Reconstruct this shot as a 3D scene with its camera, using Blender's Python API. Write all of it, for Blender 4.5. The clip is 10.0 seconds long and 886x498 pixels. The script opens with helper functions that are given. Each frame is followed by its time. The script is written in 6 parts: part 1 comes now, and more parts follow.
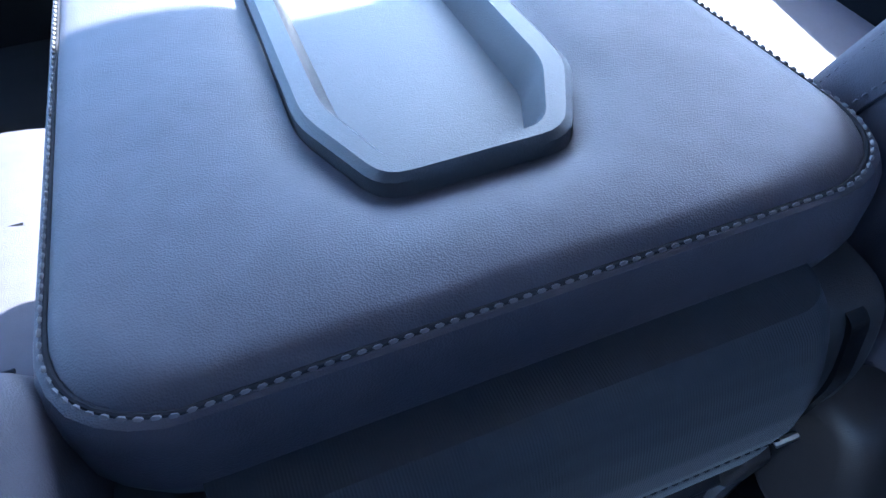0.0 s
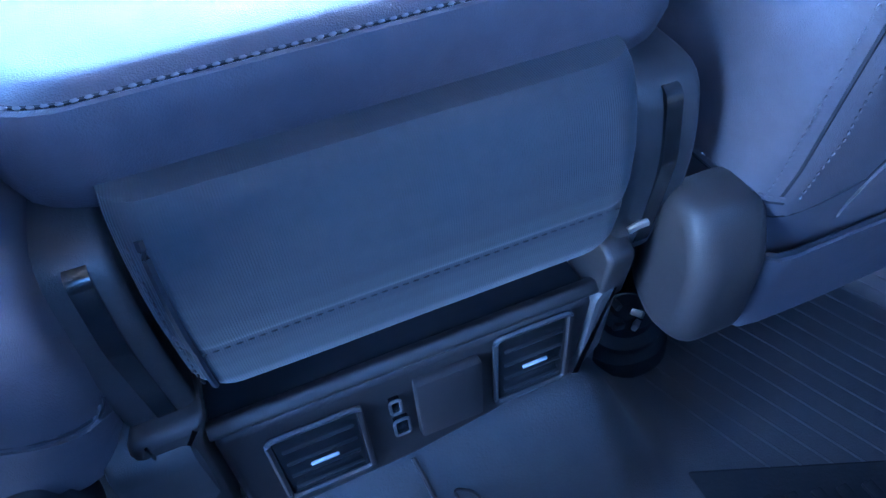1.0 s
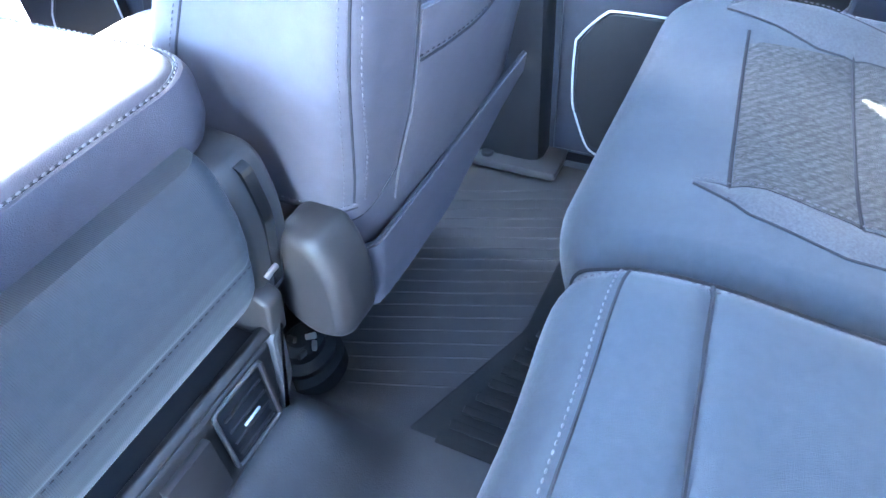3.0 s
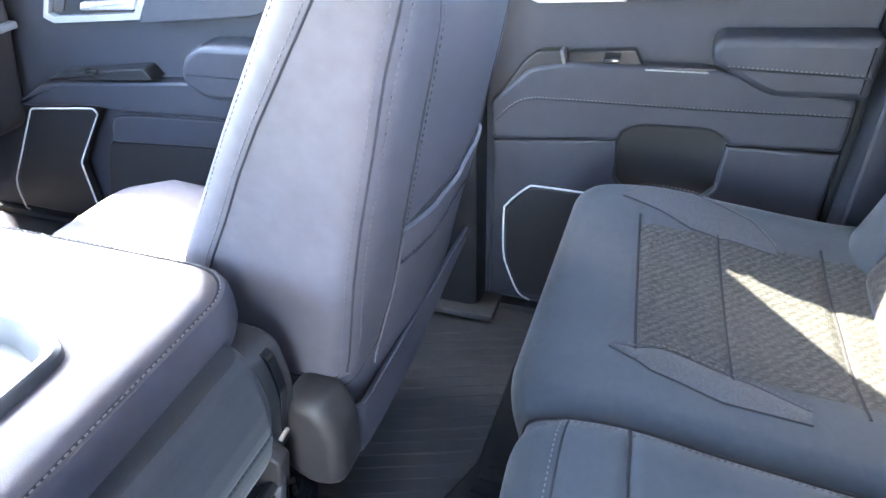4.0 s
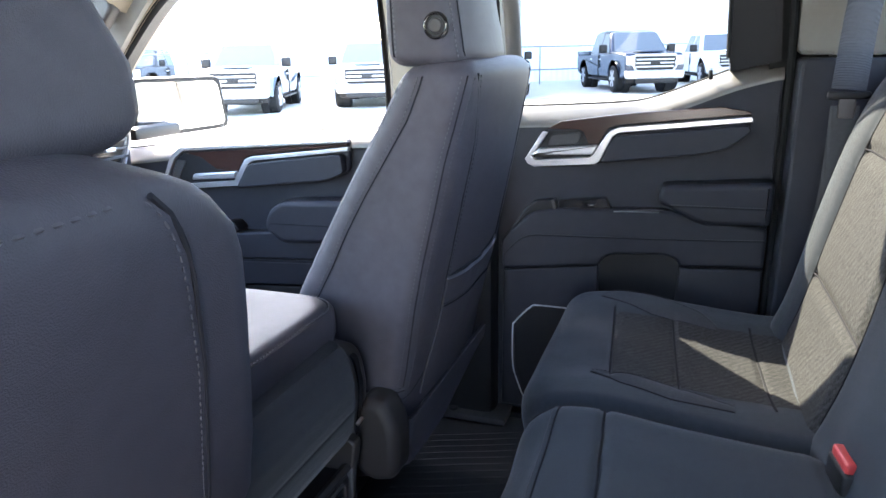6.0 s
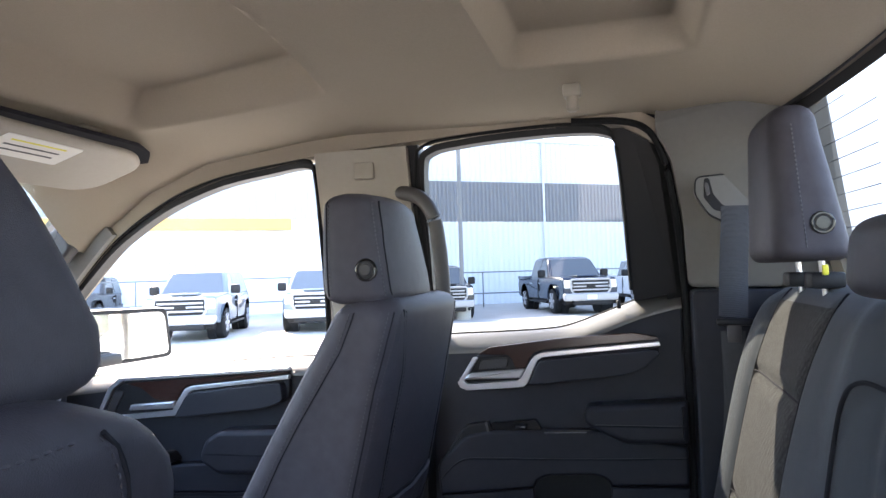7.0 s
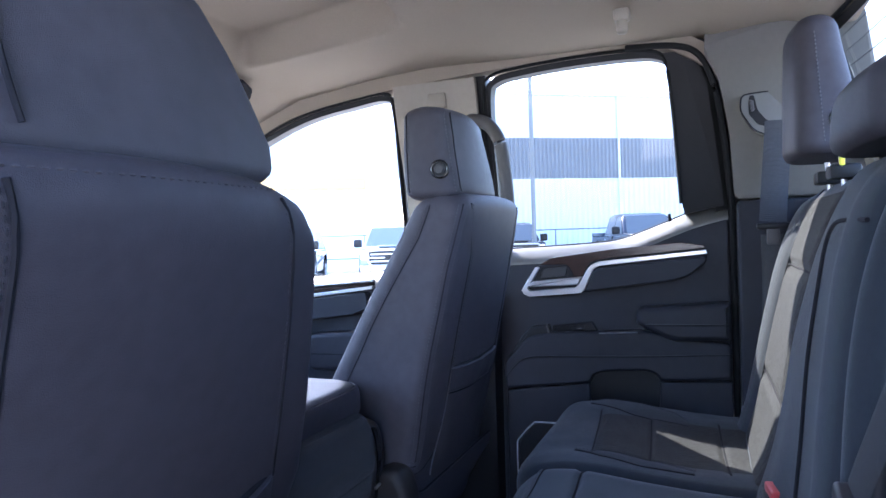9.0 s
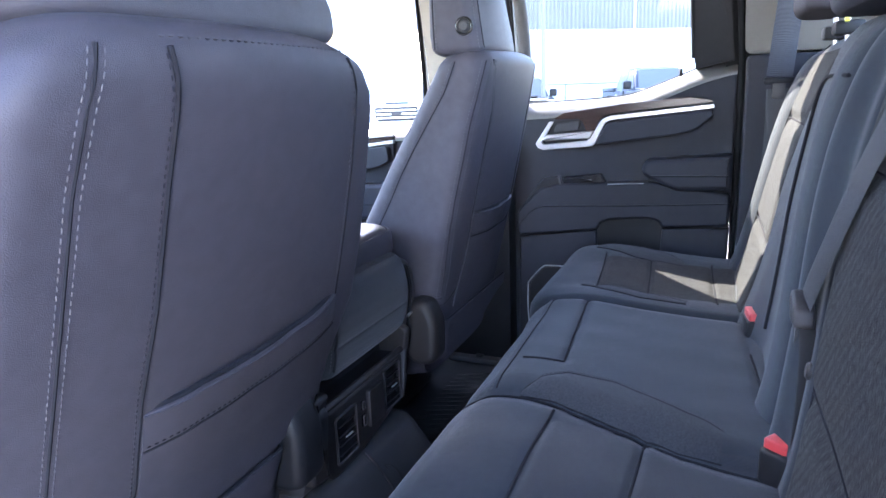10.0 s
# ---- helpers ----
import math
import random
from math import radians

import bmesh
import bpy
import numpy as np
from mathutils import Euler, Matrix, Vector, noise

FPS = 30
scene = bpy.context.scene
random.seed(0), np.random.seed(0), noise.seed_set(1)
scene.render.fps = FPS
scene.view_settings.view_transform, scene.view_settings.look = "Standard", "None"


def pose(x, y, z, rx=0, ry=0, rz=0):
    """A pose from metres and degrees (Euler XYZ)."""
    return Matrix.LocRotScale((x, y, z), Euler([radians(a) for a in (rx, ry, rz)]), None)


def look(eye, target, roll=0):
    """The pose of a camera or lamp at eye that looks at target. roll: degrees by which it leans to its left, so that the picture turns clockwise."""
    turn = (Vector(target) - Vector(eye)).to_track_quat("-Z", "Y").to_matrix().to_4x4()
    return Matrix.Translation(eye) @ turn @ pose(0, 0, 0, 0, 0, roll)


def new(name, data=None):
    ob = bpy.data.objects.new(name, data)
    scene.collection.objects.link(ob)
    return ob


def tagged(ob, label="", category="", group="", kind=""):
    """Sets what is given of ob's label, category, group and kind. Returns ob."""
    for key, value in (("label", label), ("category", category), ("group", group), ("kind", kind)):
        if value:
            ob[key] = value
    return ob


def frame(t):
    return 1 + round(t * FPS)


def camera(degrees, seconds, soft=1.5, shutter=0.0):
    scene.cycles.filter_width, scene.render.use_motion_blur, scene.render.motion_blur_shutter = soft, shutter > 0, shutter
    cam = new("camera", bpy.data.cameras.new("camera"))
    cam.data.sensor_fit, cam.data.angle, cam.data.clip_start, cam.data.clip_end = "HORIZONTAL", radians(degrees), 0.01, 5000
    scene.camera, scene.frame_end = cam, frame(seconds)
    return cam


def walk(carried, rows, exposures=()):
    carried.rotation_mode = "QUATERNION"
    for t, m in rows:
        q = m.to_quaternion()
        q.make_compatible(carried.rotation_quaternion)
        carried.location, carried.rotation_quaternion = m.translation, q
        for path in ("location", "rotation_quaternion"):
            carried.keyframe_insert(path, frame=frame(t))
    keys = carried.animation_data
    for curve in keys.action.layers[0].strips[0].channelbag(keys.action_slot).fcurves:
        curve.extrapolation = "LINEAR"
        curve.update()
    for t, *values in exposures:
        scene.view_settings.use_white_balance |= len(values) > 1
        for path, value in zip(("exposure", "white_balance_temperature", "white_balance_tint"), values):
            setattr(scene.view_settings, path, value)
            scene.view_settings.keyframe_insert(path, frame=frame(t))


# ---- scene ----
cam = camera(66.8, 10.0)
PATH = [
    (0, (-0.062, 0.34, 0.805), (0.383, 1.632, -0.655), -3.0),
    (0.3, (-0.033, 0.276, 0.802), (0.29, 1.632, -0.631), -6.0),
    (0.5, (-0.05, 0.247, 0.78), (0.358, 1.622, -0.615), -5.4),
    (1, (-0.05, 0.197, 0.753), (0.418, 1.53, -0.662), -5.2),
    (1.5, (-0.049, 0.154, 0.725), (0.518, 1.465, -0.675), -5.0),
    (2, (-0.082, 0.126, 0.739), (0.625, 1.365, -0.663), -5.1),
    (2.5, (-0.093, 0.128, 0.77), (0.96, 1.07, -0.646), -5.4),
    (2.7, (-0.091, 0.132, 0.786), (1.059, 0.949, -0.632), -5.7),
    (3.8, (-0.159, 0.144, 0.949), (1.323, 0.707, -0.27), -2.3),
    (4, (-0.186, 0.141, 0.965), (1.36, 0.712, -0.168), -1.9),
    (4.5, (-0.234, 0.114, 0.956), (1.422, 0.727, 0.017), -2.1),
    (5, (-0.285, 0.111, 0.958), (1.386, 0.734, 0.052), -2.2),
    (5.2, (-0.351, 0.089, 0.93), (1.319, 0.72, 0.03), -1.8),
    (6.3, (-0.581, 0.041, 0.93), (1.281, 0.68, 0.576), -1.5),
    (6.5, (-0.592, 0.027, 0.925), (1.303, 0.629, 0.71), -1.7),
    (7, (-0.617, -0.001, 0.949), (1.31, 0.53, 1.031), -1.7),
    (7.5, (-0.686, -0.028, 0.908), (1.238, 0.49, 1.08), -1.6),
    (8, (-0.717, -0.047, 0.887), (1.202, 0.492, 1.052), -1.9),
    (8.5, (-0.744, -0.041, 0.879), (1.118, 0.671, 1.04), -2.2),
    (9, (-0.783, -0.063, 0.848), (1.075, 0.676, 0.817), -1.9),
    (9.5, (-0.819, -0.077, 0.839), (1.005, 0.669, 0.497), -2.0),
    (10, (-0.898, -0.075, 0.848), (0.901, 0.675, 0.4), -2.1),
]
EXPOSURES = [
    (0.0, 4.62, 4950, 14),
    (0.5, 5.5, 4780, 14),
    (1.0, 6.55, 4250, 17),
    (1.5, 7.97, 4850, 12),
    (2.0, 8.55, 4900, 10),
    (2.7, 8.1, 5250, 11),
    (3.8, 7.27, 6800, 15),
    (4.5, 6.06, 7050, 17),
    (5.2, 5.38, 6950, 17),
    (6.3, 4.35, 6850, 20),
    (7.0, 3.7, 6850, 22),
    (8.0, 3.7, 6250, 21),
    (8.5, 3.76, 6150, 23),
    (9.2, 4.27, 5650, 25),
    (10.0, 5.08, 6200, 25),
]
walk(cam, [(t, look(eye, target, roll)) for t, eye, target, roll in PATH], EXPOSURES)


# ---- light ----
SUN = Vector((0.537, 0.597, 0.597)).normalized()
world = bpy.data.worlds.new("world")
scene.world = world
world.use_nodes = True
wn = world.node_tree.nodes
sky = wn.new("ShaderNodeTexSky")
sky.sky_type, sky.sun_disc = "NISHITA", False
sky.sun_elevation, sky.sun_rotation = math.asin(SUN.z), math.atan2(SUN.x, SUN.y)
world.node_tree.links.new(sky.outputs[0], wn["Background"].inputs[0])
wn["Background"].inputs[1].default_value = 0.15
sun = new("sun", bpy.data.lights.new("sun", "SUN"))
sun.data.energy, sun.data.angle, sun.data.color = 2.7, radians(0.5), (1.0, 0.93, 0.74)
sun.matrix_world = look(SUN * 30, (0, 0, 0))


# ---- materials ----
def mat(name, color, rough=0.5, metal=0.0, spread=0.15, scale=30.0, bump=0.0, bump_scale=200.0, bump_kind="NOISE", spec=0.5, big=2.5):
    """A painted, cast or woven surface: base colour varied at two scales, a fine relief, and a roughness that wanders."""
    m = bpy.data.materials.new(name)
    m.use_nodes = True
    t = m.node_tree
    b = t.nodes["Principled BSDF"]
    co = t.nodes.new("ShaderNodeTexCoord")
    n1, n2 = t.nodes.new("ShaderNodeTexNoise"), t.nodes.new("ShaderNodeTexNoise")
    n1.inputs["Scale"].default_value, n2.inputs["Scale"].default_value = scale, big
    for n in (n1, n2):
        t.links.new(co.outputs["Object"], n.inputs["Vector"])
        n.inputs["Detail"].default_value = 5
    add = t.nodes.new("ShaderNodeMath")
    add.operation = "ADD"
    t.links.new(n1.outputs[0], add.inputs[0])
    t.links.new(n2.outputs[0], add.inputs[1])
    ramp = t.nodes.new("ShaderNodeMapRange")
    ramp.inputs[1].default_value, ramp.inputs[2].default_value = 0.6, 1.4
    ramp.inputs[3].default_value, ramp.inputs[4].default_value = 1 - spread, 1 + spread
    t.links.new(add.outputs[0], ramp.inputs[0])
    mul = t.nodes.new("ShaderNodeVectorMath")
    mul.operation = "SCALE"
    mul.inputs[0].default_value = color
    t.links.new(ramp.outputs[0], mul.inputs["Scale"])
    t.links.new(mul.outputs[0], b.inputs["Base Color"])
    rr = t.nodes.new("ShaderNodeMapRange")
    rr.inputs[3].default_value, rr.inputs[4].default_value = max(rough - 0.08, 0.02), min(rough + 0.08, 1)
    t.links.new(n2.outputs[0], rr.inputs[0])
    t.links.new(rr.outputs[0], b.inputs["Roughness"])
    b.inputs["Metallic"].default_value = metal
    b.inputs["Specular IOR Level"].default_value = spec
    if bump:
        bp = t.nodes.new("ShaderNodeBump")
        bp.inputs["Strength"].default_value, bp.inputs["Distance"].default_value = bump, 0.001
        if bump_kind == "VORONOI":
            tex = t.nodes.new("ShaderNodeTexVoronoi")
            tex.inputs["Scale"].default_value = bump_scale
            out = tex.outputs["Distance"]
        elif bump_kind == "WAVE":
            tex = t.nodes.new("ShaderNodeTexWave")
            tex.inputs["Scale"].default_value = bump_scale
            tex.inputs["Distortion"].default_value = 1.0
            out = tex.outputs["Fac"]
        else:
            tex = t.nodes.new("ShaderNodeTexNoise")
            tex.inputs["Scale"].default_value = bump_scale
            tex.inputs["Detail"].default_value = 4
            out = tex.outputs[0]
        t.links.new(co.outputs["Object"], tex.inputs["Vector"])
        t.links.new(out, bp.inputs["Height"])
        t.links.new(bp.outputs[0], b.inputs["Normal"])
    return m


def plain(name, color, rough=0.4, metal=0.0, emit=0.0):
    m = mat(name, color, rough, metal, 0.05)
    return m


LEATHER = mat("black_leatherette", (0.050, 0.0465, 0.056), 0.55, spread=0.18, scale=60, bump=0.22, bump_scale=1200, bump_kind="VORONOI", spec=0.22)
CLOTH = mat("charcoal_knit_cloth", (0.034, 0.0345, 0.035), 0.85, spread=0.26, scale=420, bump=0.8, bump_scale=700, bump_kind="VORONOI", spec=0.2)
TWILL = mat("smooth_charcoal_cloth", (0.026, 0.032, 0.040), 0.72, spread=0.16, scale=120, bump=0.35, bump_scale=1400, spec=0.12)
RIBBED = mat("fine_ribbed_cloth", (0.022, 0.0255, 0.032), 0.75, spread=0.14, scale=120, bump=0.22, bump_scale=230, bump_kind="WAVE", spec=0.3)
MELANGE = mat("pale_melange_cloth", (0.040, 0.043, 0.049), 0.9, spread=0.45, scale=420, bump=0.5, bump_scale=900, spec=0.2)
PALE_THREAD = mat("pale_grey_thread", (0.095, 0.093, 0.10), 0.75, spec=0.3)
THREAD = mat("grey_thread", (0.052, 0.049, 0.057), 0.7)
SEAM = mat("dark_seam_thread", (0.018, 0.018, 0.022), 0.9, spec=0.1)
PLASTIC = mat("dark_grey_plastic", (0.032, 0.030, 0.031), 0.50, spread=0.12, scale=80, bump=0.25, bump_scale=1200, spec=0.4)
PLASTIC2 = mat("black_plastic", (0.010, 0.010, 0.0115), 0.5, spread=0.12, scale=80, bump=0.15, bump_scale=1200, spec=0.28)
SOFT = mat("soft_door_trim", (0.020, 0.021, 0.028), 0.46, spread=0.15, scale=50, bump=0.3, bump_scale=900, bump_kind="VORONOI", spec=0.25)
GLOSS = mat("gloss_black", (0.010, 0.010, 0.011), 0.2)
HEADLINER = mat("beige_headliner_cloth", (0.325, 0.275, 0.218), 0.95, spread=0.06, scale=300, bump=0.5, bump_scale=700, spec=0.1)
BEIGE = mat("beige_plastic_trim", (0.315, 0.28, 0.23), 0.6, spread=0.05, scale=90, bump=0.15, bump_scale=1100)
CARPET = mat("black_carpet", (0.036, 0.037, 0.041), 0.98, spread=0.4, scale=350, bump=1.0, bump_scale=600, spec=0.1)
RUBBER = mat("black_rubber", (0.011, 0.0115, 0.0125), 0.75, spread=0.2, scale=60, bump=0.3, bump_scale=300, spec=0.2)
CHROME = mat("satin_chrome", (0.62, 0.62, 0.64), 0.30, 0.85, 0.04)
STEEL = mat("bright_steel", (0.6, 0.6, 0.6), 0.3, 1.0, 0.06)
WEB = mat("seat_belt_webbing", (0.036, 0.038, 0.044), 0.6, spread=0.15, scale=150, bump=0.6, bump_scale=260, bump_kind="WAVE")
RED = mat("red_buckle_plastic", (0.55, 0.05, 0.05), 0.4, spread=0.05)
PAPER = mat("white_paper", (0.75, 0.73, 0.68), 0.8, spread=0.05)
YELLOW = mat("yellow_tag", (0.75, 0.68, 0.05), 0.5, spread=0.05)
VINYL = mat("dark_vinyl_floor", (0.030, 0.029, 0.030), 0.6, spread=0.2, scale=40, bump=0.35, bump_scale=500, spec=0.4)
# non-metal silver: the brightness of lit chrome is put into the colour
SATIN = mat("lit_silver_tone", (0.40, 0.40, 0.41), 0.35, spread=0.04)
BRONZE = mat("bronze_grey_plastic", (0.022, 0.0185, 0.018), 0.5, spread=0.1, scale=80, bump=0.2, bump_scale=1200, spec=0.32)
GRIP = mat("mid_grey_plastic", (0.060, 0.055, 0.055), 0.5, spread=0.1, scale=80, bump=0.2, bump_scale=1200)
# dark door trim made paler, so that the sills look sunlit
SILL = mat("sunlit_sill_trim", (0.090, 0.083, 0.074), 0.42, spread=0.1, scale=60, bump=0.15, bump_scale=900, spec=0.9)
# grey-beige plastic, darkened further to carry the shade on the rear corners
STONE = mat("shaded_grey_beige_trim", (0.135, 0.130, 0.119), 0.6, spread=0.06, scale=90, bump=0.2, bump_scale=1100)
BODY = mat("white_car_paint", (0.75, 0.75, 0.74), 0.25, spread=0.02)

WOOD = mat("dark_open_pore_wood", (0.034, 0.015, 0.010), 0.22)
_t = WOOD.node_tree
_w = _t.nodes.new("ShaderNodeTexWave")
_w.bands_direction = "Z"
_w.inputs["Scale"].default_value, _w.inputs["Distortion"].default_value, _w.inputs["Detail"].default_value = 95, 5, 4
_c = _t.nodes.new("ShaderNodeTexCoord")
_m = _t.nodes.new("ShaderNodeMapping")
_m.inputs["Scale"].default_value = (1, 0.25, 1.6)
_r = _t.nodes.new("ShaderNodeValToRGB")
_r.color_ramp.elements[0].color, _r.color_ramp.elements[1].color = (0.010, 0.005, 0.005, 1), (0.052, 0.022, 0.016, 1)
_t.links.new(_c.outputs["Object"], _m.inputs[0])
_t.links.new(_m.outputs[0], _w.inputs["Vector"])
_t.links.new(_w.outputs["Fac"], _r.inputs[0])
_t.links.new(_r.outputs[0], _t.nodes["Principled BSDF"].inputs["Base Color"])


def glass_mat(name, tint=(0.9, 0.95, 0.94)):
    m = bpy.data.materials.new(name)
    m.use_nodes = True
    t = m.node_tree
    t.nodes.remove(t.nodes["Principled BSDF"])
    mix, tr, gl, fr = (t.nodes.new("ShaderNode" + k) for k in ("MixShader", "BsdfTransparent", "BsdfGlossy", "LayerWeight"))
    tr.inputs[0].default_value = (*tint, 1)
    gl.inputs["Roughness"].default_value = 0.02
    fr.inputs[0].default_value = 0.5
    pw, ad = t.nodes.new("ShaderNodeMath"), t.nodes.new("ShaderNodeMath")
    pw.operation, ad.operation = "POWER", "MULTIPLY_ADD"
    pw.inputs[1].default_value, ad.inputs[1].default_value, ad.inputs[2].default_value = 5.0, 0.5, 0.035
    t.links.new(fr.outputs["Facing"], pw.inputs[0])
    t.links.new(pw.outputs[0], ad.inputs[0])
    t.links.new(ad.outputs[0], mix.inputs[0])
    t.links.new(tr.outputs[0], mix.inputs[1])
    t.links.new(gl.outputs[0], mix.inputs[2])
    t.links.new(mix.outputs[0], t.nodes["Material Output"].inputs[0])
    return m


_t = CLOTH.node_tree
_v = _t.nodes.new("ShaderNodeTexVoronoi")
_v.inputs["Scale"].default_value = 340
_c = _t.nodes.new("ShaderNodeTexCoord")
_p = _t.nodes.new("ShaderNodeMapping")
_p.inputs["Scale"].default_value = (1.0, 0.5, 0.5)
_k = _t.nodes.new("ShaderNodeMapRange")
_k.inputs[1].default_value, _k.inputs[2].default_value, _k.inputs[3].default_value, _k.inputs[4].default_value = 0.1, 0.75, 1.26, 0.56
_x = _t.nodes.new("ShaderNodeVectorMath")
_x.operation = "SCALE"
_b = _t.nodes["Principled BSDF"].inputs["Base Color"]
_t.links.new(_c.outputs["Object"], _p.inputs[0])
_t.links.new(_p.outputs[0], _v.inputs["Vector"])
_t.links.new(_v.outputs["Distance"], _k.inputs[0])
_t.links.new(_b.links[0].from_socket, _x.inputs[0])
_t.links.new(_k.outputs[0], _x.inputs["Scale"])
_y = _t.nodes.new("ShaderNodeTexWave")
_y.bands_direction = "DIAGONAL"
_y.inputs["Scale"].default_value, _y.inputs["Distortion"].default_value, _y.inputs["Detail"].default_value, _y.inputs["Detail Scale"].default_value = 46, 3.5, 2, 6
_q = _t.nodes.new("ShaderNodeMapRange")
_q.inputs[3].default_value, _q.inputs[4].default_value = 0.74, 1.22
_z = _t.nodes.new("ShaderNodeVectorMath")
_z.operation = "SCALE"
_t.links.new(_c.outputs["Object"], _y.inputs["Vector"])
_t.links.new(_y.outputs["Fac"], _q.inputs[0])
_t.links.new(_x.outputs[0], _z.inputs[0])
_t.links.new(_q.outputs[0], _z.inputs["Scale"])
_t.links.new(_z.outputs[0], _b)

for _m, _s in ((TWILL, 0.13), (CLOTH, 0.02), (RIBBED, 0.12), (MELANGE, 0.06)):
    _m.node_tree.nodes["Principled BSDF"].inputs["Sheen Weight"].default_value = _s
    _m.node_tree.nodes["Principled BSDF"].inputs["Sheen Roughness"].default_value = 0.4

GLASS = glass_mat("window_glass")
TINTED = glass_mat("tinted_window_glass", (0.42, 0.455, 0.455))
PALEGLASS = mat("pale_reflecting_glass", (0.55, 0.66, 0.68), 0.12, spread=0.05)
REARGLASS = glass_mat("lightly_tinted_glass", (0.66, 0.70, 0.70))
DARKGLASS = mat("dark_vehicle_glass", (0.09, 0.10, 0.105), 0.08, spread=0.05, spec=1.0)
MIRROR = mat("mirror_glass", (0.85, 0.87, 0.87), 0.02, 1.0, 0.01)


# ---- building blocks ----
def part(name, bm, material, parent=None, label="", smooth=True):
    me = bpy.data.meshes.new(name)
    bmesh.ops.recalc_face_normals(bm, faces=bm.faces)
    bm.to_mesh(me)
    bm.free()
    if smooth:
        for p in me.polygons:
            p.use_smooth = True
        me.set_sharp_from_angle(angle=radians(38))
        for p in me.polygons:
            p.use_smooth = p.loop_total <= 4
    me.materials.append(material)
    ob = new(name, me)
    ob.parent = parent
    if label:
        ob["label"] = label
    return ob


def thing(name, label, category, at=(0, 0, 0), group="", kind=""):
    ob = new(name)
    ob.location = at
    ob.empty_display_size = 0.05
    return tagged(ob, label, category, group, kind)


def box(bm, lo, hi, bevel=0.0, segs=2):
    r = bmesh.ops.create_cube(bm, size=1)
    c = [(a + b) / 2 for a, b in zip(lo, hi)]
    s = [abs(b - a) for a, b in zip(lo, hi)]
    for v in r["verts"]:
        v.co = Vector([v.co[i] * s[i] + c[i] for i in range(3)])
    if bevel:
        edges = list({e for v in r["verts"] for e in v.link_edges})
        bmesh.ops.bevel(bm, geom=edges, offset=min(bevel, 0.49 * min(s)), segments=segs, profile=0.5, affect="EDGES")
    return bm


def boxed(lo, hi, bevel=0.0, segs=2):
    return box(bmesh.new(), lo, hi, bevel, segs)


def offset(poly, d):
    """The outline moved inwards by d, corner by corner."""
    n = len(poly)
    area = sum(poly[i][0] * poly[(i + 1) % n][1] - poly[(i + 1) % n][0] * poly[i][1] for i in range(n))
    sg = 1 if area > 0 else -1
    out = []
    for i in range(n):
        p, q, r = (Vector(poly[(i + k) % n][:2]) for k in (-1, 0, 1))
        a, b = (q - p), (r - q)
        a = a.normalized() if a.length > 1e-7 else b.normalized()
        b = b.normalized() if b.length > 1e-7 else a
        na, nb = Vector((-a.y, a.x)), Vector((-b.y, b.x))
        m = na + nb
        m = m / max(m.dot(na), 0.35) if m.length > 1e-6 else na
        out.append(tuple(q + m * d * sg))
    return out


def slab(poly, axis, a, b, bevel=0.0, segs=2, bm=None):
    """A flat outline, given in the two other axes, drawn out along axis from a to b; its edges are rounded."""
    bm = bm or bmesh.new()

    def put(p, d):
        return {"x": (d, p[0], p[1]), "y": (p[0], d, p[1]), "z": (p[0], p[1], d)}[axis]
    rings = []
    if bevel:
        bv = min(bevel, 0.45 * abs(b - a))
        sg = 1 if b > a else -1
        turns = [math.pi / 2 * k / segs for k in range(segs + 1)]
        for t in turns:
            rings.append([put(p, a + sg * bv * (1 - math.sin(t))) for p in offset(poly, bevel * (1 - math.cos(t)))])
        rings = rings[::-1]
        for t in turns:
            rings.append([put(p, b - sg * bv * (1 - math.sin(t))) for p in offset(poly, bevel * (1 - math.cos(t)))])
    else:
        rings = [[put(p, a) for p in poly], [put(p, b) for p in poly]]
    return loft(rings, True, bm)


def rounded(poly, r, n=4):
    """The outline with its corners rounded."""
    out = []
    k = len(poly)
    for i in range(k):
        p, q, s = (Vector(poly[(i + d) % k]) for d in (-1, 0, 1))
        ri = min(r, 0.45 * (p - q).length, 0.45 * (s - q).length)
        a, b = q + (p - q).normalized() * ri, q + (s - q).normalized() * ri
        for j in range(n + 1):
            t = j / n
            out.append(tuple((1 - t) ** 2 * a + 2 * t * (1 - t) * q + t * t * b))
    return out


def loft(rings, caps=True, bm=None):
    bm = bm or bmesh.new()
    vs = [[bm.verts.new(p) for p in r] for r in rings]
    n = len(rings[0])
    for a, b in zip(vs, vs[1:]):
        for i in range(n):
            bm.faces.new((a[i], a[(i + 1) % n], b[(i + 1) % n], b[i]))
    if caps:
        bm.faces.new(vs[0][::-1])
        bm.faces.new(vs[-1])
    return bm


def oval(cx, cy, rx, ry, z, power=3.0, n=28):
    """A ring in a level plane, between a circle (2) and a rectangle (8)."""
    out = []
    for i in range(n):
        a = 2 * math.pi * i / n
        c, s = math.cos(a), math.sin(a)
        out.append((cx + rx * math.copysign(abs(c) ** (2 / power), c), cy + ry * math.copysign(abs(s) ** (2 / power), s), z))
    return out


def glide(keys, t):
    """Smooth value between (place, value) pairs; the value may be a tuple."""
    if t <= keys[0][0]:
        return keys[0][1]
    for (a, u), (b, v) in zip(keys, keys[1:]):
        if t <= b:
            f = (t - a) / (b - a)
            return tuple(p + (q - p) * f for p, q in zip(u, v)) if isinstance(u, tuple) else u + (v - u) * f
    return keys[-1][1]


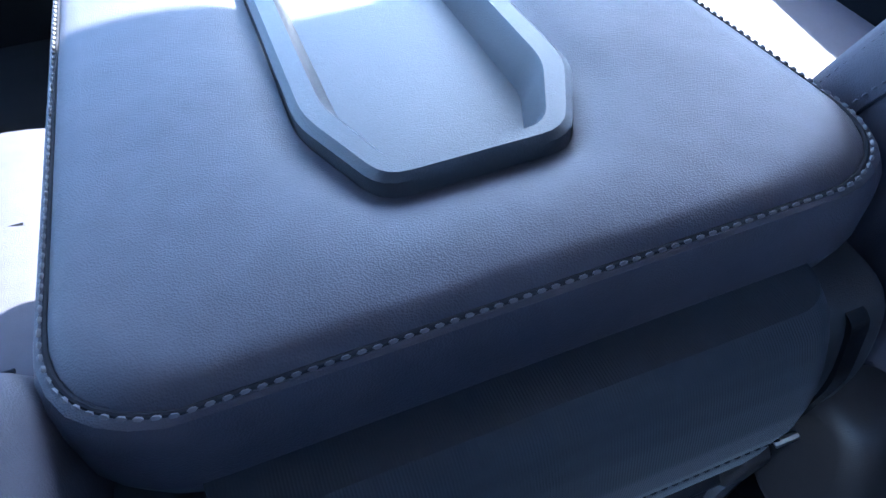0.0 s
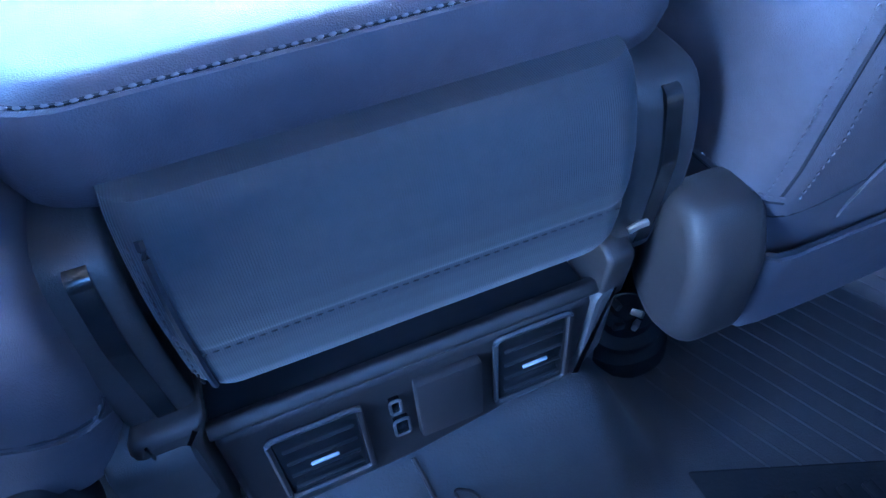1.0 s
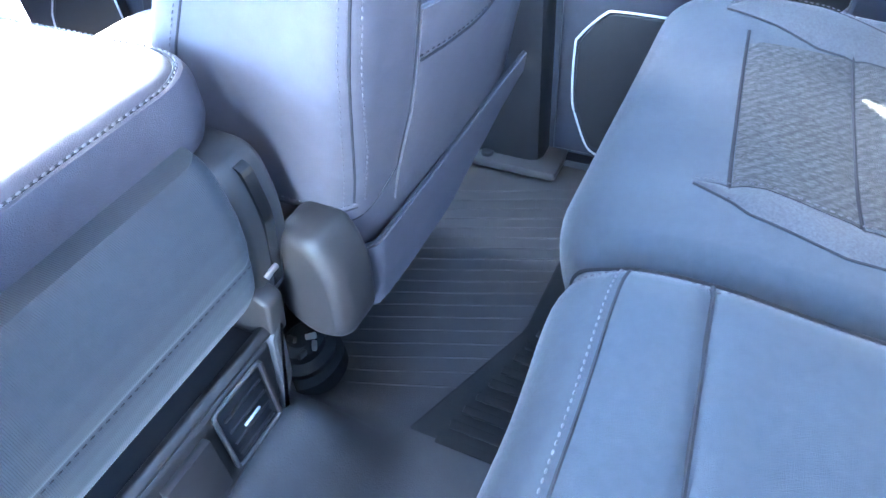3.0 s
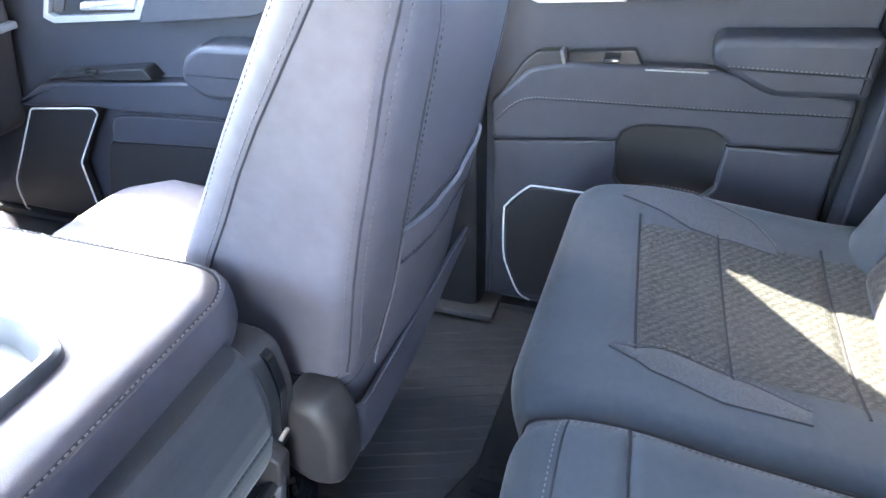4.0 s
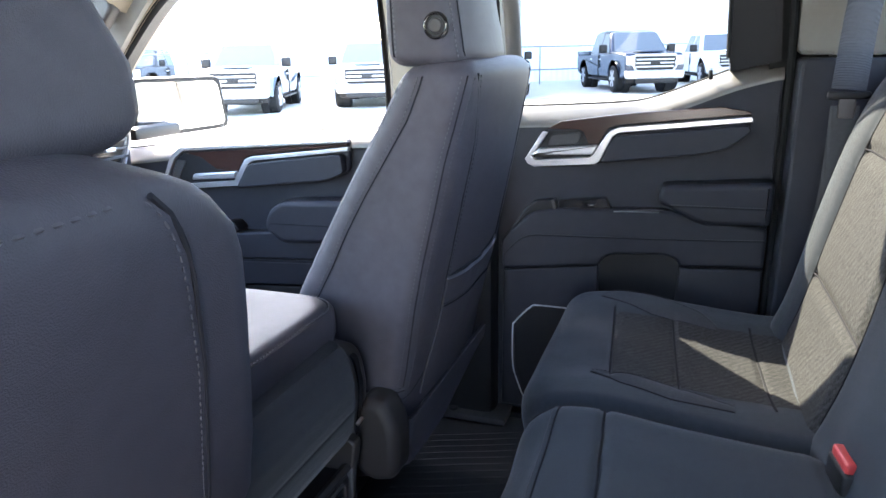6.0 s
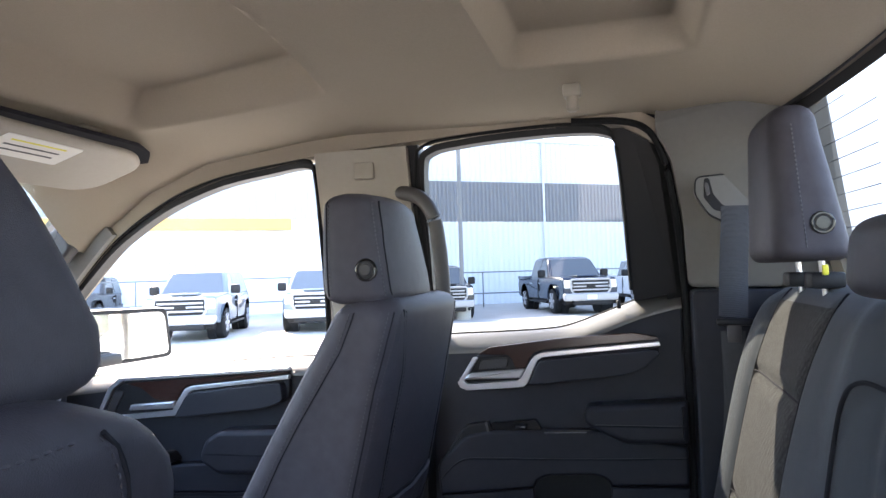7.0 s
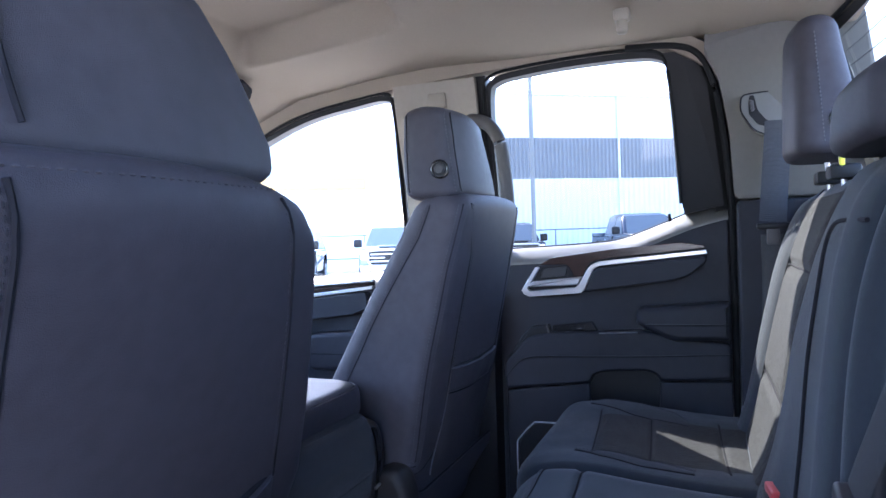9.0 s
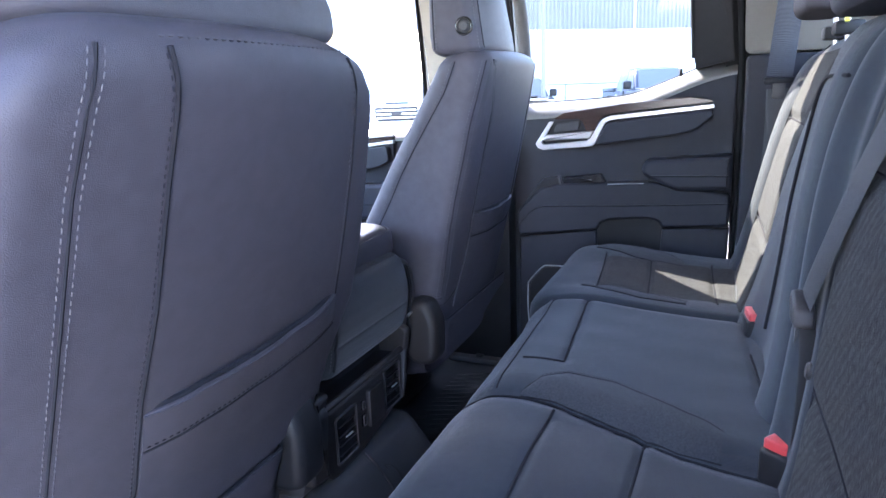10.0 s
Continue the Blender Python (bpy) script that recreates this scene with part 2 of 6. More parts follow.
def spline(pts, n=8):
    """Points along a smooth curve through pts."""
    p = [Vector(q) for q in pts]
    p = [2 * p[0] - p[1]] + p + [2 * p[-1] - p[-2]]
    out = []
    for i in range(1, len(p) - 2):
        for j in range(n):
            t = j / n
            a, b, c, d = p[i - 1:i + 3]
            out.append(0.5 * (2 * b + (c - a) * t + (2 * a - 5 * b + 4 * c - d) * t * t + (3 * b - a - 3 * c + d) * t ** 3))
    out.append(p[-2])
    return out


def tube(pts, r, n=6, bm=None, flat=None, closed=False):
    """A round cord along the points; flat gives it another half-width along that direction."""
    bm = bm or bmesh.new()
    pts = [Vector(p) for p in pts]
    rings = []
    for i, p in enumerate(pts):
        if closed:
            d = pts[(i + 1) % len(pts)] - pts[i - 1]
        else:
            d = pts[min(i + 1, len(pts) - 1)] - pts[max(i - 1, 0)]
        d.normalize()
        side = Vector((0, 0, 1)) if flat is None else Vector(flat[0])
        if abs(d.dot(side)) > 0.95:
            side = Vector((0, 1, 0))
        u = (side - d * side.dot(d)).normalized()
        v = d.cross(u)
        ru = r if flat is None else flat[1]
        rings.append([bm.verts.new(p + u * ru * math.cos(2 * math.pi * k / n) + v * r * math.sin(2 * math.pi * k / n)) for k in range(n)])
    pairs = list(zip(rings, rings[1:])) + ([(rings[-1], rings[0])] if closed else [])
    for a, b in pairs:
        for k in range(n):
            bm.faces.new((a[k], a[(k + 1) % n], b[(k + 1) % n], b[k]))
    if not closed:
        bm.faces.new(rings[0][::-1])
        bm.faces.new(rings[-1])
    return bm


def stitches(pts, step=0.006, r=0.0006, bm=None):
    """A row of single thread stitches along the points."""
    bm = bm or bmesh.new()
    pts = [Vector(p) for p in pts]
    run, todo = 0.0, 0.0
    for a, b in zip(pts, pts[1:]):
        L = (b - a).length
        while todo <= run + L:
            p = a + (b - a) * ((todo - run) / max(L, 1e-6))
            d = (b - a).normalized()
            s = Vector((0, 0, 1)) if abs(d.z) < 0.9 else Vector((0, 1, 0))
            u = d.cross(s).normalized()
            v = u.cross(d)
            h = d * step * 0.34
            q = [bm.verts.new(p + e) for e in (-h, -h * 0.5 + u * r, -h * 0.5 + v * r, -h * 0.5 - u * r, -h * 0.5 - v * r, h * 0.5 + u * r, h * 0.5 + v * r, h * 0.5 - u * r, h * 0.5 - v * r, h)]
            for k in range(4):
                j = (k + 1) % 4
                bm.faces.new((q[0], q[1 + k], q[1 + j]))
                bm.faces.new((q[1 + k], q[5 + k], q[5 + j], q[1 + j]))
                bm.faces.new((q[5 + k], q[9], q[5 + j]))
            todo += step
        run += L
    return bm


def disc(center, normal, r, depth, n=24, bevel=0.0, bm=None):
    bm = bm or bmesh.new()
    q = Vector(normal).to_track_quat("Z", "Y").to_matrix()
    prof = [(r, 0), (r, depth - bevel), (r - bevel, depth)] if bevel else [(r, 0), (r, depth)]
    rings = [[Vector(center) + q @ Vector((rr * math.cos(2 * math.pi * k / n), rr * math.sin(2 * math.pi * k / n), h)) for k in range(n)] for rr, h in prof]
    return loft(rings, True, bm)


def sheet(f, us, vs, thick=0.0):
    """A surface f(u, v) over a grid, with a thickness where given (added along the third axis by f's own offset)."""
    bm = bmesh.new()
    g = [[bm.verts.new(f(u, v)) for v in vs] for u in us]
    for i in range(len(us) - 1):
        for j in range(len(vs) - 1):
            bm.faces.new((g[i][j], g[i + 1][j], g[i + 1][j + 1], g[i][j + 1]))
    if thick:
        bmesh.ops.recalc_face_normals(bm, faces=bm.faces)
        bmesh.ops.solidify(bm, geom=bm.faces[:], thickness=thick)
    return bm


def step01(a, b, x):
    t = min(max((x - a) / (b - a), 0.0), 1.0)
    return t * t * (3 - 2 * t)


def ramp01(a, b, x):
    """Like step01 with a crisper start and end."""
    t = min(max((x - a) / (b - a), 0.0), 1.0)
    return 0.5 * t + 0.5 * t * t * (3 - 2 * t)


def along_curve(prof, s):
    """A smooth point on an open outline of (y, z) corners, s from 0 to 1."""
    f = s * (len(prof) - 1)
    i = min(int(f), len(prof) - 2)
    t = f - i
    a, b, c, d = prof[max(i - 1, 0)], prof[i], prof[i + 1], prof[min(i + 2, len(prof) - 1)]
    return tuple(0.5 * (2 * b[k] + (c[k] - a[k]) * t + (2 * a[k] - 5 * b[k] + 4 * c[k] - d[k]) * t * t + (3 * b[k] - a[k] - 3 * c[k] + d[k]) * t ** 3) for k in (0, 1))


def grid(a, b, n):
    return [a + (b - a) * i / n for i in range(n + 1)]


# ---- the cab: floor, roof, sides ----
FLOOR = 0.10
W = 0.85          # inner face of the door trims


def floor_z(x, y):
    tunnel = 0.035 * (1 - step01(0.16, 0.34, abs(x)))
    rise = 0.13 * step01(0.36, 0.47, y) * (1 - step01(0.15, 0.24, abs(x - 0.01)))
    return FLOOR + tunnel + rise + 0.10 * step01(0.62, 0.9, y) * (1 - step01(0.2, 0.3, abs(x))) + 0.0015 * noise.noise((x * 9, y * 9, 0))


part("floor", sheet(lambda x, y: (x, y, floor_z(x, y)), grid(-0.86, 0.86, 130), grid(-0.55, 1.9, 180), 0.02), VINYL)
tagged(bpy.data.objects["floor"], "dark vinyl cab floor with a low centre hump and raised ribs", "floor", kind="structure")
floor = bpy.data.objects["floor"]
part("seam_line", tube([(x, y, floor_z(x, y) + 0.002) for x, y in [(0.024 * t, 0.456 - 0.09 * t) for t in grid(0, 1, 16)]], 0.0022, 6), BRONZE, floor)
part("notch_rim", tube([(x, y, floor_z(x, y) + 0.001) for x, y in rounded([(0.022, 0.433), (0.040, 0.427), (0.048, 0.414), (0.036, 0.402)], 0.006, 4)], 0.0016, 6), BRONZE, floor)
bmr = bmesh.new()
for k in range(28):
    u = 0.27 + k * 0.025
    a, b = (u, 0.56), (u + 0.10, 0.30)
    if b[0] < 0.82:
        tube([(a[0] + (b[0] - a[0]) * t, a[1] + (b[1] - a[1]) * t, floor_z(a[0] + (b[0] - a[0]) * t, a[1] + (b[1] - a[1]) * t) - 0.0004) for t in grid(0, 1, 8)], 0.0018, 6, bmr)
part("floor_rib", bmr, VINYL, floor)


RAIL = [(-0.33, 1.236), (-0.08, 1.240), (0.03, 1.268), (0.2, 1.274), (0.45, 1.262), (0.7, 1.246), (0.95, 1.214), (1.12, 1.156), (1.28, 1.066), (1.45, 0.93)]


def liner_z(x, y):
    """Height of the headliner: flat middle, two recessed fields with crisp lips, sides that roll down to the window rails."""
    ax = abs(x)
    z = 1.262 + 0.006 * step01(0.25, 0.6, y)
    back = 0.420 + 0.064 * (ax / 0.42) ** 1.6
    wide = 0.418 + 0.30 * (y - 0.48) - 0.13 * (y - 0.48) ** 2
    z += 0.066 * ramp01(wide + 0.016, wide - 0.030, ax) * ramp01(back, back + 0.022, y) * step01(0.99, 0.90, y)
    z += 0.046 * ramp01(0.398, 0.366, ax) * ramp01(0.174, 0.146, y) * ramp01(-0.105, -0.072, y)
    z -= 0.0018 * math.exp(-((y - back + 0.003) / 0.007) ** 2) * step01(0.44, 0.38, ax)
    z -= 0.065 * step01(0.98, 1.30, y) + 0.035 * step01(-0.15, -0.32, y)
    f = step01(0.56, 0.79, ax)
    return z + (min(glide(RAIL, y) + 0.014, z) - z) * f


part("ceiling", sheet(lambda x, y: (x, y, liner_z(x, y)), grid(-0.80, 0.80, 300), grid(-0.325, 1.335, 330)), HEADLINER)
tagged(bpy.data.objects["ceiling"], "beige cloth headliner with two recessed fields", "ceiling", kind="structure")
roof = part("roof", boxed((-0.86, -0.335, 1.335), (0.86, 1.36, 1.36), 0.02), BODY)
tagged(roof, "white painted steel roof skin", "roof", kind="structure")


def glass_x(z):
    """Inner face of the side glass, which leans in towards the roof."""
    return 0.858 - 0.105 * step01(0.75, 1.35, z) * 1.0


def lean(side, z, off=0.0):
    return side * (glass_x(z) + off)


def ribbon(path, width, depth, side, off, bm=None):
    """A trim strip of rectangular section that follows (y, z) points on the leaning side."""
    bm = bm or bmesh.new()
    pts = [Vector(p) for p in path]
    rings = []
    for i, p in enumerate(pts):
        d = (pts[min(i + 1, len(pts) - 1)] - pts[max(i - 1, 0)]).normalized()
        n = Vector((-d.y, d.x))
        a, b = p + n * width / 2, p - n * width / 2
        rings.append([(lean(side, q.y, o), q.x, q.y) for q, o in ((a, off), (a, off + depth), (b, off + depth), (b, off))])
    return loft(rings, True, bm)


def soft_rib(path, width, depth, side, off, name, material, parent):
    bm = ribbon(path, width, depth, side, off)
    edges = [e for e in bm.edges if e.calc_face_angle(0) > 1.0]
    bmesh.ops.bevel(bm, geom=edges, offset=min(width, depth) * 0.3, segments=2, affect="EDGES")
    return part(name, bm, material, parent)


# window outlines in (y, z), from the front bottom corner clockwise as seen from inside
REAR_TOP = [(0.435, 0.83), (0.432, 1.00), (0.428, 1.18), (0.405, 1.222), (0.33, 1.234), (0.22, 1.240), (0.10, 1.240), (0.035, 1.232), (0.008, 1.205), (-0.004, 1.10), (-0.014, 0.90)]
REAR_BELT = [(0.44, 0.812), (0.385, 0.816), (0.30, 0.819), (0.20, 0.824), (0.135, 0.832), (0.06, 0.858), (-0.02, 0.889), (-0.08, 0.906), (-0.102, 0.910)]
FRONT_TOP = [(0.695, 0.75), (0.685, 1.00), (0.678, 1.175), (0.70, 1.212), (0.80, 1.204), (0.92, 1.187), (1.02, 1.160), (1.11, 1.127), (1.20, 1.082), (1.28, 1.034), (1.40, 0.94), (1.52, 0.83)]
FRONT_BELT = [(0.66, 0.768), (0.80, 0.762), (0.95, 0.752), (1.10, 0.740), (1.25, 0.725), (1.42, 0.705), (1.62, 0.685)]


def side_skin(side):
    """Outer shell of one side: sill, pillars and roof rail, leaving the window and door openings free."""
    name = "wall_right" if side > 0 else "wall_left"
    w = tagged(new(name), "white painted cab side with pillars and beige upper trim", "wall", kind="structure")
    part("sill", boxed((side * 0.83, -0.5, 0.02), (side * 0.93, 1.9, 0.115), 0.012), PLASTIC2, w)
    # upper rail along the roof, trimmed in headliner colour
    rail = spline([(-0.08, 1.212), (0.03, 1.268), (0.2, 1.274), (0.45, 1.262), (0.7, 1.246), (0.95, 1.214), (1.12, 1.156), (1.28, 1.066), (1.45, 0.93), (1.62, 0.78)], 6)
    soft_rib([(p[0], p[1]) for p in rail], 0.040, 0.07, side, -0.006, "roof_rail", HEADLINER, w)
    soft_rib([(p[0], p[1] + 0.072) for p in rail[42:]], 0.15, 0.05, side, -0.022, "pillar_trim", STONE, w)
    part("tweeter_cover", slab(rounded([(1.425, 1.062), (1.360, 1.115), (1.328, 1.046), (1.405, 0.968)], 0.012, 4), "x", side * 0.738, side * 0.775, 0.008, 3), PLASTIC, w)
    # centre pillar
    soft_rib([(0.560, z) for z in grid(0.70, 1.232, 8)], 0.215, 0.05, side, -0.016, "pillar_trim", BEIGE, w)
    soft_rib([(0.4475, z) for z in grid(0.70, 1.236, 8)], 0.034, 0.05, side, 0.002, "pillar_seal", PLASTIC2, w)
    part("pillar_cover", boxed((side * 0.749, 0.528, 1.167), (side * 0.766, 0.576, 1.206), 0.006), BEIGE, w)
    part("pillar_base", boxed((side * 0.80, 0.435, 0.1), (side * 0.90, 0.66, 0.72), 0.02), PLASTIC2, w)
    return w


wall_right = side_skin(1)
wall_left = side_skin(-1)


def quarter(side):
    """The panel beside the rear seat: beige above, darkened for its shade, and dark below."""
    q = tagged(new("quarter_panel"), "rear corner trim, beige above and dark below", "trim panel", kind="structure")
    out = [(-0.115, 0.912), (-0.108, 1.05), (-0.088, 1.17), (-0.06, 1.215), (-0.065, 1.290), (-0.33, 1.290), (-0.40, 0.912)]
    bm = bmesh.new()
    fr = [bm.verts.new((lean(side, z, -0.020 - 0.085 * step01(-0.13, -0.34, y)), y, z)) for y, z in rounded(out, 0.02, 3)]
    bk = [bm.verts.new((side * 0.92, v.co.y, v.co.z)) for v in fr]
    bm.faces.new(fr)
    n = len(fr)
    for i in range(n):
        bm.faces.new((fr[i], bk[i], bk[(i + 1) % n], fr[(i + 1) % n]))
    part("upper_trim", bm, STONE, q, smooth=False)
    part("lower_trim", slab(rounded([(-0.118, 0.1), (-0.118, 0.909), (-0.44, 0.909), (-0.44, 0.1)], 0.012, 2), "x", side * 0.775, side * 0.92, 0.006), SOFT, q)
    part("outer_skin", boxed((side * 0.921, -0.50, 0.0), (side * 0.94, -0.11, 1.3)), BODY, q)
    return q


quarter(1)
quarter(-1)

# back wall with the rear window opening
back = tagged(new("wall_back"), "dark trimmed cab back wall round the rear window", "wall", kind="structure")


def back_y(z, x=0.0):
    return -0.288 - 0.040 * (1 - (x / 0.70) ** 2) - 0.10 * (1.235 - z) / 0.34


part("lower_panel", boxed((-0.9, -0.50, 0.0), (0.9, -0.46, 0.90)), SOFT, back)
part("header", sheet(lambda x, z: (x, back_y(z, x) - 0.004, z), grid(-0.75, 0.75, 24), grid(1.232, 1.34, 3), 0.02), PLASTIC2, back)
part("top_band", sheet(lambda x, z: (x, back_y(z, x) + 0.002, z), grid(-0.70, 0.70, 24), grid(1.212, 1.25, 2), 0.003), PLASTIC2, back)
for sx in (-1, 1):
    part("window_pillar", sheet(lambda x, z: (sx * x, back_y(z, x) - 0.004, z), grid(0.69, 0.93, 3), grid(0.86, 1.34, 6), 0.02), BEIGE, back)
    part("edge_band", sheet(lambda x, z: (sx * x, back_y(z, x) + 0.003, z), grid(0.675, 0.70, 2), grid(0.88, 1.24, 6), 0.003), PLASTIC2, back)
part("parcel_shelf", boxed((-0.9, -0.49, 0.872), (0.9, -0.36, 0.898), 0.004), SOFT, back)
rear_window = tagged(new("window_3"), "rear window with fine heating wires and dark edge", "window", kind="structure")
pane = part("pane", sheet(lambda x, z: (x, back_y(z, x), z), grid(-0.70, 0.70, 24), grid(0.885, 1.235, 4)), REARGLASS, rear_window)
bmw = bmesh.new()
for k in range(11):
    z = 0.93 + k * 0.027
    tube([(x, back_y(z, x) + 0.002, z) for x in grid(-0.68, 0.68, 24)], 0.0007, 4, bmw)
part("heating_wire", bmw, PLASTIC2, rear_window, smooth=False)

# windscreen end of the cab
front = tagged(new("wall_front"), "dark dashboard firewall below the windscreen", "wall", kind="structure")
part("firewall", boxed((-0.9, 1.86, 0.0), (0.9, 1.9, 0.78)), PLASTIC2, front)
screen = tagged(new("window_4"), "raked windscreen of clear glass", "window", kind="structure")
p = part("pane", sheet(lambda x, t: (x, 1.33 + 0.66 * t - 0.16 * x * x, 1.215 - 0.46 * t), grid(-0.74, 0.74, 10), grid(0, 1, 4), 0.005), GLASS, screen)
p.visible_shadow = False


# ---- doors ----
def door(side, which):
    rear = which == "rear"
    ob = tagged(new("door_1" if rear else "door_2"), "%s cab door with soft dark trim and wood inlay" % which, "door", kind="structure")
    belt = REAR_BELT if rear else FRONT_BELT
    top = REAR_TOP if rear else FRONT_TOP
    lo = [(-0.104, 0.115), (0.445, 0.115)] if rear else [(0.66, 0.115), (1.75, 0.115), (1.75, 0.68)]
    outline = (belt if rear else belt[::-1]) + lo
    drop = 0.036
    low = [(y, z - drop) for y, z in belt]
    part("trim_panel", slab((low if rear else low[::-1]) + lo, "x", side * W, side * 0.905, 0.005), SOFT, ob)
    part("outer_skin", slab(outline, "x", side * 0.921, side * 0.935), BODY, ob, smooth=False)
    # sloping top of the trim below the glass, its sun glare put into the colour
    pts = [tuple(q) for q in spline(belt, 4)]
    sec = ((-0.008, -drop - 0.004), (-0.008, -drop + 0.001), (-0.005, -drop + 0.006), (0.006, -drop + 0.016), (0.020, -0.0085), (0.032, -0.002), (0.040, 0.0), (0.052, 0.0), (0.052, -drop - 0.004))
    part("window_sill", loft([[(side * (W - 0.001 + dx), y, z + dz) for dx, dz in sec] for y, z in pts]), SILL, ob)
    part("weather_strip", tube([(side * (W + 0.045), y, z + 0.0005) for y, z in pts], 0.003, 6), RUBBER, ob)
    # glass and its surround
    hole = top + ([(y, z) for y, z in belt[::-1] if -0.02 < y < 0.43] if rear else [(y, z) for y, z in belt[::-1] if 0.7 < y < 1.6])
    bm = bmesh.new()
    bm.faces.new([bm.verts.new((lean(side, z, 0.042), y, z)) for y, z in offset(hole, -0.022)])
    bmesh.ops.triangulate(bm, faces=bm.faces)
    g = part("pane", bm, TINTED if rear else GLASS, ob)
    g.visible_shadow = rear
    pts = [tuple(q) for q in spline(top, 4)]
    soft_rib(pts, 0.014, 0.034, side, 0.004, "window_frame", PLASTIC2, ob)
    part("door_seal", tube([(lean(side, z, -0.004), y + (0.010 if rear else 0), z + 0.010) for y, z in pts], 0.004, 6), RUBBER, ob)
    if rear:
        post = [(-0.010, 0.885), (0.0, 1.10), (0.006, 1.205), (0.03, 1.237), (-0.015, 1.236), (-0.045, 1.215), (-0.066, 1.16), (-0.082, 1.04), (-0.094, 0.902)]
        bm = bmesh.new()
        a = [bm.verts.new((lean(side, z, 0.004), y, z)) for y, z in post]
        b = [bm.verts.new((lean(side, z, 0.05), y, z)) for y, z in post]
        bm.faces.new(a)
        bm.faces.new(b[::-1])
        for i in range(len(a)):
            bm.faces.new((a[i], b[i], b[(i + 1) % len(a)], a[(i + 1) % len(a)]))
        part("window_post", bm, PLASTIC2, ob, smooth=False)
        close = [(-0.125, 0.80), (-0.122, 0.92), (-0.112, 1.06), (-0.094, 1.16), (-0.070, 1.222), (-0.045, 1.262)]
        soft_rib([tuple(q) for q in spline(close, 5)], 0.095, 0.04, side, 0.014, "edge_seal", RUBBER, ob)
        edge = [(-0.112, 0.13), (-0.112, 0.5), (-0.112, 0.8), (-0.108, 0.92), (-0.095, 1.06), (-0.078, 1.16), (-0.05, 1.222), (0.0, 1.246), (0.1, 1.254)]
        part("door_seal", tube([(lean(side, z, -0.008), y, z) for y, z in [tuple(q) for q in spline(edge, 5)]], 0.007, 8), RUBBER, ob)
        part("door_seal", tube([(side * 0.845, y, z) for y, z in ((0.452, 0.12), (0.455, 0.5), (0.455, 0.83))], 0.009, 8), RUBBER, ob)
    return ob


def pull(ob, side, chrome, wood, recess, lever, pad, inner, body):
    """Door-pull sculpture from its outlines: satin chrome frame, wood inlay, lever and padded spear."""
    x = side * (W - 0.014)
    part("pull_body", slab(rounded(offset(body, 0.004), 0.014, 4), "x", x, x + side * 0.016, 0.004, 3), SOFT, ob)
    part("chrome_frame", slab(chrome, "x", x - side * 0.012, x + side * 0.002, 0.0015), CHROME, ob, "satin chrome frame")
    part("wood_inlay", slab(wood, "x", x - side * 0.008, x + side * 0.002, 0.0015), WOOD, ob, "dark glossy wood inlay")
    part("handle_recess", slab(recess, "x", x - side * 0.003, x + side * 0.004), PLASTIC2, ob)
    part("door_handle", slab(rounded(lever, 0.004, 3), "x", x - side * 0.018, x - side * 0.004, 0.003), CHROME, ob, "satin chrome pull lever")
    part("pull_pad", slab(rounded(pad, 0.012, 3), "x", x - side * 0.024, x + side * 0.002, 0.0025, 2), SOFT, ob)
    part("recess_pad", slab(rounded(inner, 0.006, 3), "x", x - side * 0.007, x + side * 0.002, 0.002), PLASTIC, ob)


rd = door(1, "rear")
pull(rd, 1,
     [(0.372, 0.714), (0.366, 0.704), (0.352, 0.698), (0.227, 0.707), (0.218, 0.715), (0.196, 0.763), (0.183, 0.771), (-0.057, 0.795), (-0.054, 0.804), (0.184, 0.782), (0.200, 0.775), (0.208, 0.766), (0.231, 0.728), (0.240, 0.721), (0.350, 0.712), (0.357, 0.718), (0.325, 0.769), (0.336, 0.770)],
     [(0.326, 0.776), (0.298, 0.792), (0.153, 0.810), (-0.002, 0.822), (-0.049, 0.814), (-0.055, 0.808), (0.186, 0.786), (0.202, 0.780), (0.210, 0.771), (0.229, 0.738), (0.240, 0.742), (0.252, 0.770), (0.262, 0.776)],
     [(0.352, 0.716), (0.328, 0.770), (0.262, 0.774), (0.236, 0.736), (0.240, 0.722)],
     [(0.357, 0.722), (0.342, 0.737), (0.222, 0.747), (0.231, 0.727)],
     [(0.216, 0.712), (0.190, 0.765), (-0.048, 0.789), (-0.056, 0.780), (-0.018, 0.747), (0.019, 0.736)],
     [(0.318, 0.765), (0.258, 0.771), (0.262, 0.748), (0.326, 0.742)],
     [(0.376, 0.712), (0.366, 0.698), (0.227, 0.703), (0.019, 0.732), (-0.018, 0.743), (-0.060, 0.780), (-0.054, 0.814), (-0.002, 0.825), (0.153, 0.813), (0.298, 0.795), (0.335, 0.776)])
# lower trim of the rear door: ledge, armrest, switch, bottle pocket, loudspeaker
ledge = [(0.425, 0.535), (0.360, 0.600), (0.31, 0.612), (0.095, 0.621), (-0.103, 0.592), (-0.103, 0.513), (0.052, 0.503), (0.058, 0.518), (0.082, 0.526), (0.180, 0.520), (0.204, 0.510), (0.210, 0.492), (0.42, 0.468)]
part("lower_pad", slab(rounded(ledge, 0.012, 3), "x", W - 0.024, W + 0.004, 0.008, 3), SOFT, rd)
base = [(0.42, 0.464), (0.214, 0.491), (0.211, 0.42), (0.195, 0.40), (0.075, 0.402), (0.056, 0.425), (0.052, 0.501), (-0.103, 0.508), (-0.103, 0.13), (0.425, 0.13)]
part("lower_panel", slab(base, "x", W - 0.016, W + 0.004, 0.006, 3), SOFT, rd)
